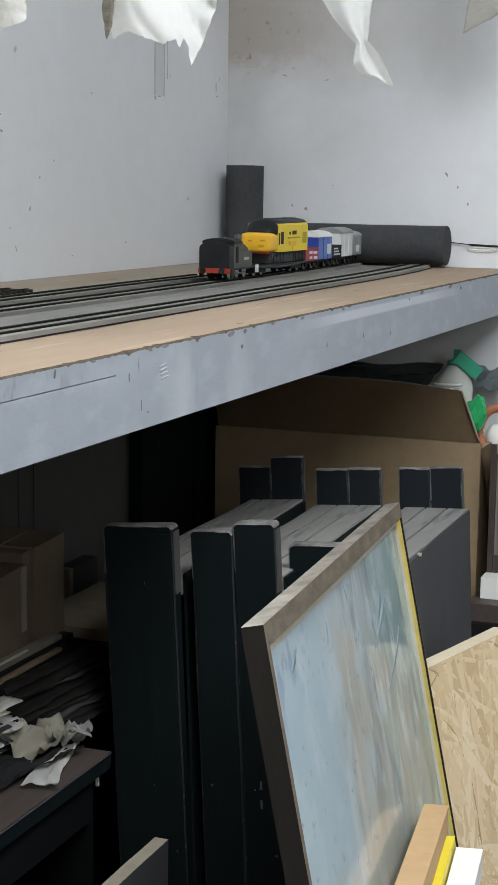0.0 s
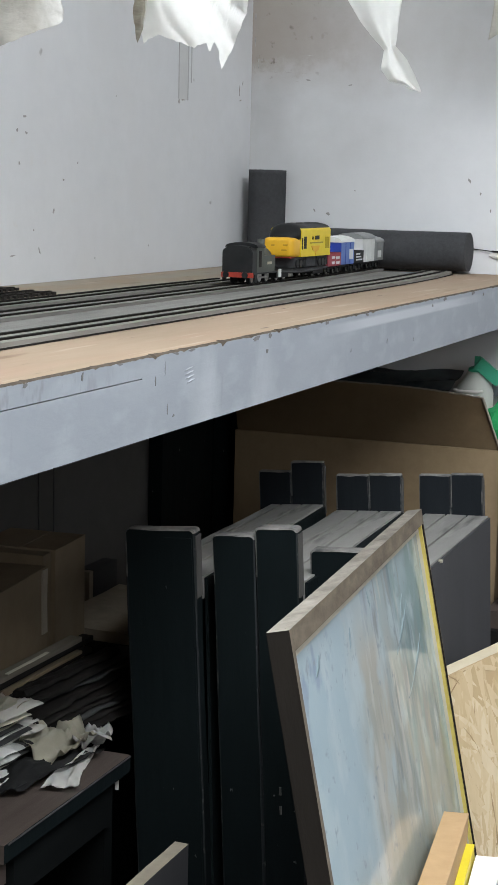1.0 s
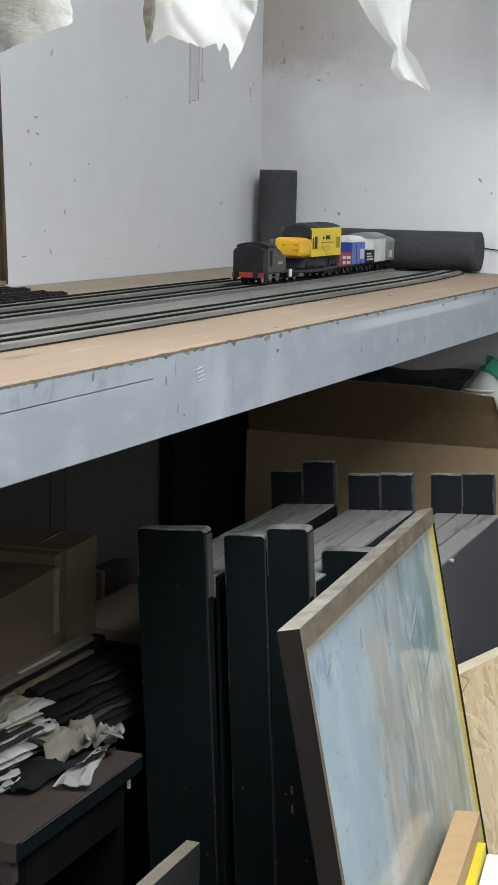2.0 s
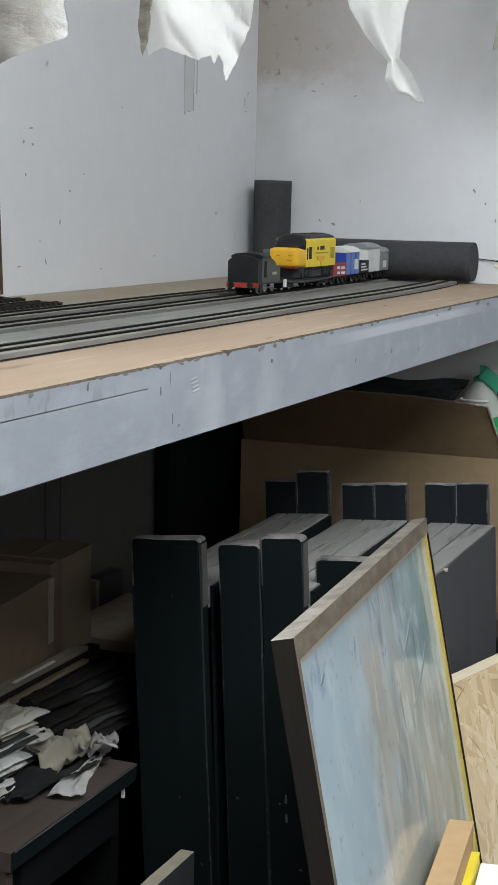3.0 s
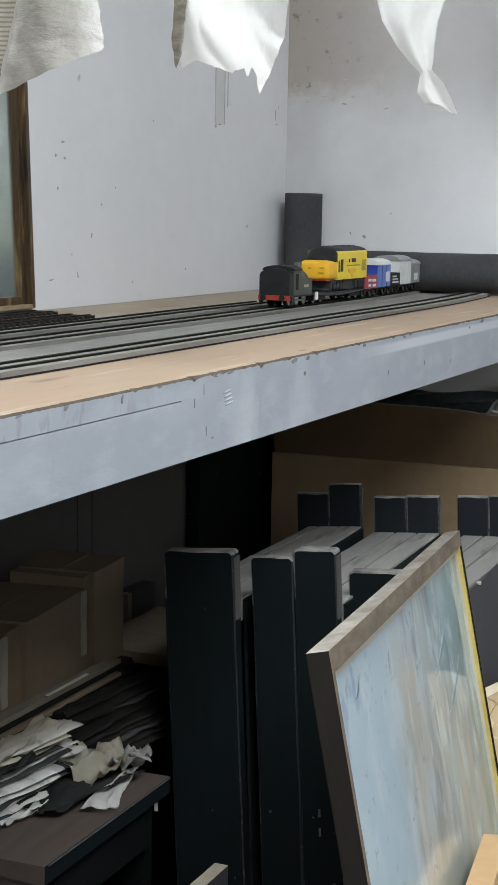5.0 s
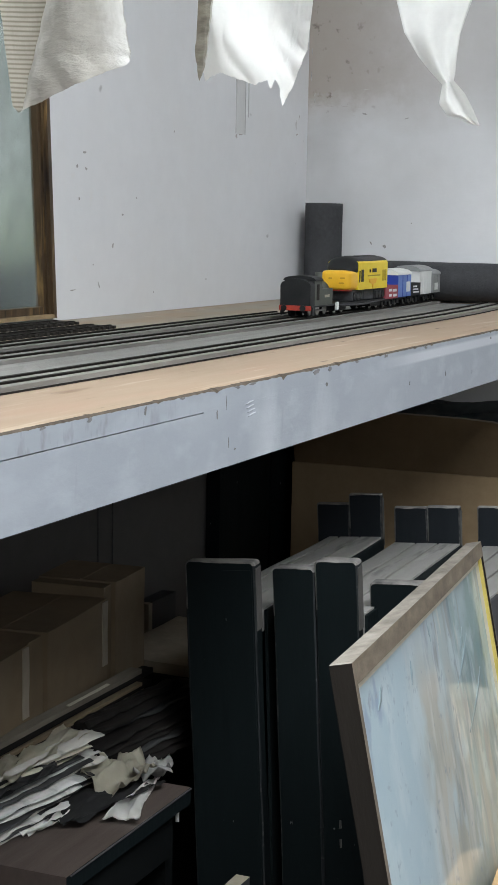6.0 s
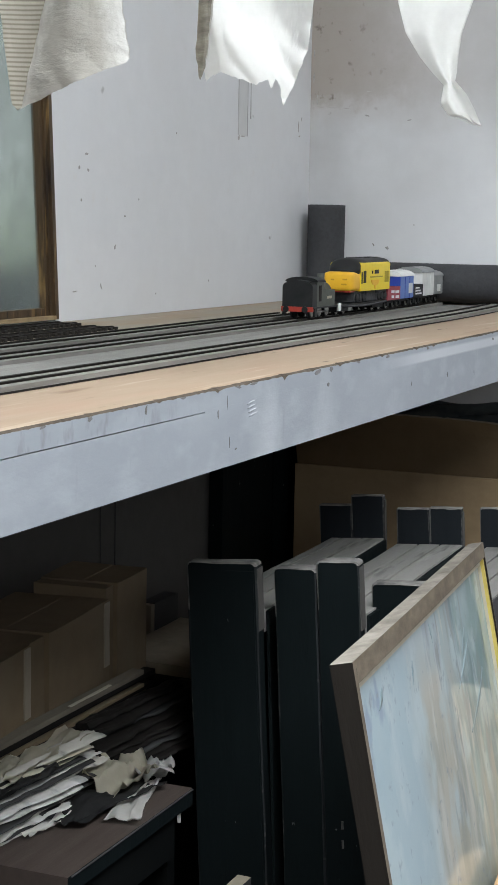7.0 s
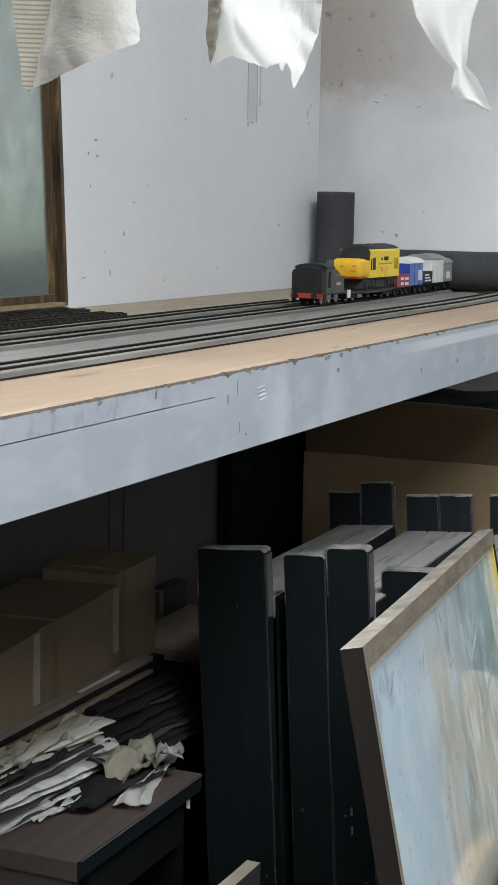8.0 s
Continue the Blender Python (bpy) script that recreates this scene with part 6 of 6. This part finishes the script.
for k in range(850):
    L, w = rs.uniform(0.040, 0.095), rs.uniform(0.0050, 0.0125)
    m = pose(rs.uniform(-0.03, 0.106), 0.0101 + 0.0007 * rs.random(), -rs.uniform(0.0, 0.42), 0, rs.gauss(-12, 24), 0)
    bow, skew = rs.uniform(-0.006, 0.006), rs.uniform(-0.3, 0.3)
    mi = 3 if k % 20 == 0 else rs.choice((0, 0, 0, 1, 1, 1, 2, 2, 4))
    w *= 0.22 if mi == 3 else 1.0
    left, right = [], []
    for i in range(5):
        v_ = i / 4
        half = w / 2 * (0.10 + 0.90 * math.sin(math.pi * (0.05 + 0.90 * v_))) * rs.uniform(0.8, 1.1)
        mid = bow * math.sin(math.pi * v_)
        left.append((mid - half, (v_ - 0.5) * L + skew * half))
        right.append((mid + half, (v_ - 0.5) * L - skew * half))
    rows_ = [[bm.verts.new((min(0.1078, max(-0.0318, q.x)), q.y, min(-0.0002, q.z))) for q in (m @ Vector((a[0], 0, a[1])), m @ Vector((b[0], 0.0003, b[1])))] for a, b in zip(left, right)]
    for a, b in zip(rows_, rows_[1:]):
        bm.faces.new((a[0], a[1], b[1], b[0])).material_index = mi
ob = part("strand_layer", bm, M_STRANDS, osb)
tagged(ob, kind="stuff")


bm = bmesh.new()
box(bm, -1.42, -0.93, -0.012, 0.012, 0, 0.612)
bevelled(bm, 0.002)
single("narrow_crate", bm, M_DESKF, "narrow dark wooden crate under timber offcuts", "crate", at=pose(0, 0.004, 0) @ Matrix.Translation((0, 0, 0)) @ pose(0, -0.01, 0, 0, 0, 8.2))


def lying(name, far, length, wide, tall, mat, label):
    """A bar that lies along the picture, from its far end towards the window side."""
    m = Matrix.Identity(4)
    side = Vector((U.y, -U.x, 0)).normalized()
    up = side.cross(-U).normalized()
    if up.z < 0:
        up = -up
    for i in range(3):
        m[i][0], m[i][1], m[i][2] = -U[i], side[i], up[i]
    bm = bmesh.new()
    box(bm, 0, length, 0, wide, -tall, 0)
    bevelled(bm, 0.001, 1)
    roughen(bm, 3, 0.0004, 40)
    return single(name, bm, mat, label, "timber", "timber offcuts", at=Matrix.Translation(far) @ m)


lying("timber_lath", (-0.8637, -0.1202, 0.6639), 0.434, 0.0170, 0.031, M_PINE, "planed pine lath lying beside a picture")
lying("yellow_lath", (-0.8709, -0.1388, 0.6459), 0.434, 0.0057, 0.0227, M_YELLOW, "bright yellow plastic strip among timber offcuts")
lying("white_lath", (-0.8709, -0.1460, 0.6386), 0.434, 0.0181, 0.0186, M_WHITE, "white painted batten among timber offcuts")
bm = bmesh.new()
box(bm, -1.150, -1.066, -0.0105, -0.0015, 0, 0.697)
bevelled(bm, 0.001, 1)
for f in bm.faces:
    f.material_index = 1 if f.normal.y < -0.8 else 0
roughen(bm, 3, 0.0005, 40)
single("upright_board", bm, [M_PINEOLD, M_GREYBOX], "pine board with a dark grey front face standing upright", "board")

# ---- desk with newspapers and cartons ----
desk = thing("desk", "dark brown wooden desk with worn top under the shelf", "desk")
bm = bmesh.new()
box(bm, -1.122, -0.945, 0.086, 0.368, 0.688, 0.700)
box(bm, -0.9448, -0.60, 0.170, 0.368, 0.688, 0.700)
bevelled(bm, 0.002, 2)
# front faces take the black material, the rest the brown
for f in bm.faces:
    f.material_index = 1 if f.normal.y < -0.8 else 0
roughen(bm, 4, 0.0004, 20)
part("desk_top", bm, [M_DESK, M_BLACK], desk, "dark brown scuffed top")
boxpart("end_moulding", (-1.1205, -1.1125, 0.090, 0.364, 0.672, 0.6875), M_DESK, desk, "dark red-brown moulding", 0.002)
boxpart("edge_strip", (-1.118, -0.946, 0.0848, 0.0857, 0.6990, 0.6998), M_GREYBOX, desk, "worn edge strip", 0.0008)
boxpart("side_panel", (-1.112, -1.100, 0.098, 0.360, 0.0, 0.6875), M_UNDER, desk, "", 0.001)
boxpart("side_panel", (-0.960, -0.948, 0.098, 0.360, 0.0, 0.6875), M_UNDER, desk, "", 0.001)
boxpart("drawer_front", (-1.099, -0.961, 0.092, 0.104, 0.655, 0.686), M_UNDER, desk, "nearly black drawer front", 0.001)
# added black panel in place of the dark shade in this gap
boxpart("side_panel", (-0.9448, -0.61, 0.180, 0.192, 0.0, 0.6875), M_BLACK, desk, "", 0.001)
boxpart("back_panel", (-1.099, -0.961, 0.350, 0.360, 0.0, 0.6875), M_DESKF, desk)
bm = bmesh.new()
box(bm, -0.9572, -0.9560, 0.0895, 0.0918, 0.6780, 0.6862)
bevelled(bm, 0.0006, 2)
part("pull", bm, M_WHITE, desk, "small white upright pull")


def newspaper(x0, x1, y0, y1, z, thick, mat, turn, label, seed, lift=0.004):
    """A folded paper: a thin wavy slab with a rounded fold along its front."""
    bm = bmesh.new()
    NX, NY = 26, 12
    top, bot = [], []
    for i in range(NX + 1):
        rt, rb = [], []
        for j in range(NY + 1):
            u, v = i / NX, j / NY
            x, y = x0 + (x1 - x0) * u, y0 + (y1 - y0) * v
            wv = lift * noise.noise(Vector((u * 3 + seed, v * 2, seed))) + 0.0012 * noise.noise(Vector((u * 14, v * 9, seed)))
            edge_ = min(1.0, v * 6)
            rag = 0.004 * noise.noise(Vector((u * 9, seed, 0)))
            rt.append(bm.verts.new((x, y + rag, z + thick * (0.45 + 0.55 * edge_ ** 0.5) + abs(wv))))
            rb.append(bm.verts.new((x, y + rag, z + thick * 0.40 * (1 - edge_ ** 0.5) + abs(wv) * 0.5)))
        top.append(rt)
        bot.append(rb)
    for i in range(NX):
        for j in range(NY):
            bm.faces.new((top[i][j], top[i][j + 1], top[i + 1][j + 1], top[i + 1][j])).smooth = True
            bm.faces.new((bot[i][j], bot[i + 1][j], bot[i + 1][j + 1], bot[i][j + 1])).smooth = True
        bm.faces.new((top[i][0], top[i + 1][0], bot[i + 1][0], bot[i][0]))
        bm.faces.new((top[i][NY], bot[i][NY], bot[i + 1][NY], top[i + 1][NY]))
    for i in (0, NX):
        for j in range(NY):
            bm.faces.new((top[i][j], bot[i][j], bot[i][j + 1], top[i][j + 1]))
    ob = single("newspaper", bm, mat, label, "newspaper", "papers on the desk")
    c = Vector(((x0 + x1) / 2, (y0 + y1) / 2, 0))
    ob.matrix_world = Matrix.Translation(c) @ pose(0, 0, 0, 0, 0, turn) @ Matrix.Translation(-c)
    return ob


M_OLIVE = material("yellowed_paper", (0.56, 0.53, 0.43), (0.30, 0.28, 0.215), 0.85, grain=30, patch=12, bump=0.3, amount=0.9)
M_FOLDER = material("dusty_grey_card", (0.20, 0.175, 0.14), (0.10, 0.09, 0.075), 0.85, grain=40, patch=8, bump=0.3, stretch=(0.5, 2, 1), amount=0.9)
rs = random.Random(11)
tone = {M_PAPER2: "white folded sheets in a heap on the desk", M_PAPER3: "dark printed sheets in the heap, doubling as shaded gaps", M_PAPER: "grey folded newspaper in a heap on the desk", M_OLIVE: "yellowed folded newspaper in the heap"}
# dark sheets between pale ones also stand for the shade in gaps
for k, mt in enumerate((M_PAPER2, M_PAPER3, M_PAPER2, M_PAPER, M_PAPER3, M_PAPER2, M_PAPER3, M_PAPER2, M_PAPER, M_PAPER3, M_PAPER2, M_PAPER3, M_OLIVE, M_PAPER3, M_OLIVE, M_PAPER)):
    newspaper(-1.175 + rs.uniform(-0.01, 0.02), -0.990 + 0.0016 * k + rs.uniform(-0.026, 0.012), 0.1425 + 0.0010 * k + rs.uniform(-0.0030, 0.0030), 0.1725, 0.7006 + 0.0023 * k, rs.choice((0.0010, 0.0016, 0.0024)), mt, -6.5 + rs.uniform(-3.5, 3.5), tone[mt], 50 + k * 2.7, 0.0011)
for k in range(9):
    mt = (M_DESKF, M_DESKF, M_PAPER3, M_DESKF)[k % 4]
    newspaper(-0.965 + rs.uniform(-0.012, 0.012), -0.800 + rs.uniform(-0.03, 0.01), 0.126 + 0.0036 * k + rs.uniform(-0.003, 0.003), 0.170, 0.7006 + 0.0040 * k, rs.uniform(0.0024, 0.0038), mt, -6 + rs.uniform(-4, 4), "dark dusty newspaper stacked behind the heap", 90 + k * 3.1, 0.0030)
folder_look = ((M_CARD2, "dull brown card folder stacked on the desk"), (M_DESKF, "dark card folder stacked on the desk"), (M_FOLDER, "dusty grey-brown folder stacked on the desk"), (M_PAPER, "faded grey folder stacked on the desk"))
for k in range(11):
    mt, words_ = folder_look[(0, 1, 2, 1, 3, 1, 2, 1, 0, 1, 2)[k]]
    bm = bmesh.new()
    box(bm, -1.14 + rs.uniform(-0.02, 0.01), -0.850 + rs.uniform(-0.035, 0.035), 0.1745 + 0.0003 * k + rs.uniform(-0.0018, 0.0018), 0.1875, 0.7003 + 0.0044 * k, 0.7003 + 0.0044 * k + rs.uniform(0.0026, 0.0042))
    bevelled(bm, 0.0006, 1)
    roughen(bm, 4, 0.0011, 18, k)
    single("flat_folder", bm, mt, words_, "folder", "folders on the desk")


def crumple(at_, size, mat, label, seed, corner=False, name="crumpled_paper", category="paper", group="papers on the desk"):
    """A creased sheet: sharp ridges between flat facets; corner: cut to three corners."""
    bm = bmesh.new()
    N = 30
    g = []
    for i in range(N + 1):
        row = []
        for j in range(N + 1):
            u, v = i / N - 0.5, j / N - 0.5
            w_ = (1 - (u + 0.5) * 0.93) if corner else 1.0
            p = Vector((u * size[0], v * size[1] * w_ + (0.25 * size[1] * (u + 0.5) if corner else 0), 0))
            crease = 1 - 2.2 * abs(noise.noise(Vector((u * 2.8 + seed, v * 2.2, seed)))) - 0.7 * abs(noise.noise(Vector((u * 6, v * 4 + seed, seed + 3))))
            p.z = size[2] * (0.5 * crease + 0.5 * noise.noise(Vector((u * 1.8, v * 1.8, seed + 9)))) + 0.0005 * noise.noise(Vector((u * 25, v * 25, seed)))
            p += 0.14 * size[1] * noise.noise_vector(Vector((u * 3, v * 3, seed + 5)))
            row.append(bm.verts.new(p))
        g.append(row)
    low_z = min(v_.co.z for v_ in bm.verts)
    for v_ in bm.verts:
        v_.co.z -= low_z
    for i in range(N):
        for j in range(N):
            bm.faces.new((g[i][j], g[i][j + 1], g[i + 1][j + 1], g[i + 1][j])).smooth = True
    bmesh.ops.solidify(bm, geom=bm.faces[:], thickness=0.0004)
    return single(name, bm, mat, label, category, group, at=at_)


crumple(pose(-0.988, 0.1015, 0.7012, 0, 0, 6), (0.090, 0.026, 0.006), M_WHITE, "white torn sheet corner at the desk edge", 1.0, True)
crumple(pose(-0.972, 0.128, 0.7035, 6, 0, -15), (0.055, 0.036, 0.017), M_OLIVE, "crumpled grey-green newspaper sheet beside the heap", 2.0)
crumple(pose(-0.950, 0.114, 0.7030, 0, 0, 25), (0.042, 0.026, 0.011), M_PAPER2, "crumpled pale sheet at the heap end", 6.0)
crumple(pose(-1.004, 0.124, 0.7006, 0, 0, -8), (0.10, 0.034, 0.008), M_PAPER3, "dark printed sheet crumpled under the heap", 3.0)
crumple(pose(-1.052, 0.1375, 0.7006, 0, 0, -12), (0.055, 0.014, 0.005), M_WHITE, "white torn sheet under the heap of papers", 8.0)
crumple(pose(-1.025, 0.161, 0.7345, 0, 0, 2), (0.115, 0.022, 0.007), M_OLIVE, "yellowed creased newspaper on top of the heap", 4.0)
crumple(pose(-1.065, 0.153, 0.7310, 0, 0, -4), (0.070, 0.020, 0.006), M_PAPER3, "dark creased sheet on top of the heap", 5.0)
crumple(pose(-1.075, 0.168, 0.7355, 0, 0, 6), (0.060, 0.020, 0.006), M_OLIVE, "yellowed creased newspaper on top of the heap", 9.0)
bm = bmesh.new()
box(bm, -0.958, -0.896, 0.1762, 0.1790, 0.7494, 0.7500)
roughen(bm, 4, 0.0008, 60)
single("yellow_slip", bm, M_OLIVE, "narrow yellow paper slip on stacked folders", "paper")


ROW = pose(-1.0, 0.1885, 0.7003, 0, 0, 6.2)   # the row of cartons stands a little askew


def carton_box(x0, x1, depth, tall, tape_x, flap, label):
    c = thing("cardboard_box", label, "box", "cartons on the desk", at=ROW)
    bm = bmesh.new()
    box(bm, x0, x1, 0.0, depth, 0.0, tall)
    bevelled(bm, 0.0018, 2)
    roughen(bm, 3, 0.0010, 14, x0)
    part("box_body", bm, M_CARD2, c)
    if flap:
        bm = bmesh.new()
        box(bm, flap[0], flap[1], 0.0035, depth - 0.002, 0.0, tall - 0.0012)
        bevelled(bm, 0.0012, 1)
        roughen(bm, 2, 0.0008, 22, x0)
        part("end_flap", bm, M_CARD2, c, "recessed darker end flap")
    bm = bmesh.new()
    box(bm, x0 + 0.003, x1 - 0.003, depth * 0.45, depth * 0.45 + 0.0016, tall - 0.0010, tall + 0.0004)
    part("lid_seam", bm, M_CARD2, c, "closed seam of the lid flaps")
    if tape_x is not None:
        bm = bmesh.new()
        box(bm, tape_x - 0.0048, tape_x + 0.0048, -0.0012, -0.0002, 0.050, tall - 0.001)
        roughen(bm, 3, 0.0006, 50, x0)
        part("parcel_tape", bm, M_TAPE, c, "strip of buff parcel tape")
    return c


carton_box(-0.125, 0.010, 0.085, 0.1005, 0.002, None, "brown cardboard box sealed with buff tape")
carton_box(0.040, 0.155, 0.080, 0.1012, 0.148, (0.0105, 0.0395), "brown cardboard box with tape at its corner")
carton_box(0.172, 0.238, 0.066, 0.1105, None, (0.1555, 0.1715), "narrow brown cardboard box at the row's end")

# dark flat box, a board on it and a small framed black box behind
boxy = bmesh.new()
box(boxy, -0.756, -0.602, 0.172, 0.278, 0.7003, 0.7195)
bevelled(boxy, 0.002)
single("flat_dark_box", boxy, M_DESKF, "flat dark box at the desk end", "box")
boxy = bmesh.new()
box(boxy, -0.756, -0.606, 0.173, 0.258, 0.7197, 0.7290)
bevelled(boxy, 0.0015)
roughen(boxy, 4, 0.0015, 30)
single("board_offcut", boxy, M_PINEOLD, "weathered board offcut on a flat dark box", "board")
small = thing("black_box", "small black box with a pale frame edge", "box")
boxpart("body", (-0.652, -0.604, 0.262, 0.276, 0.7197, 0.7520), M_GREYBOX, small, "", 0.001)
boxpart("frame_edge", (-0.660, -0.6525, 0.262, 0.276, 0.7197, 0.7515), M_PINEOLD, small, "pale wooden frame edge", 0.001)
boxy = bmesh.new()
box(boxy, -0.985, -0.915, 0.158, 0.164, 0.0, 0.606)
bevelled(boxy, 0.001)
roughen(boxy, 3, 0.001, 20)
single("grey_board", boxy, M_WORN, "dull grey board standing under the desk", "board")
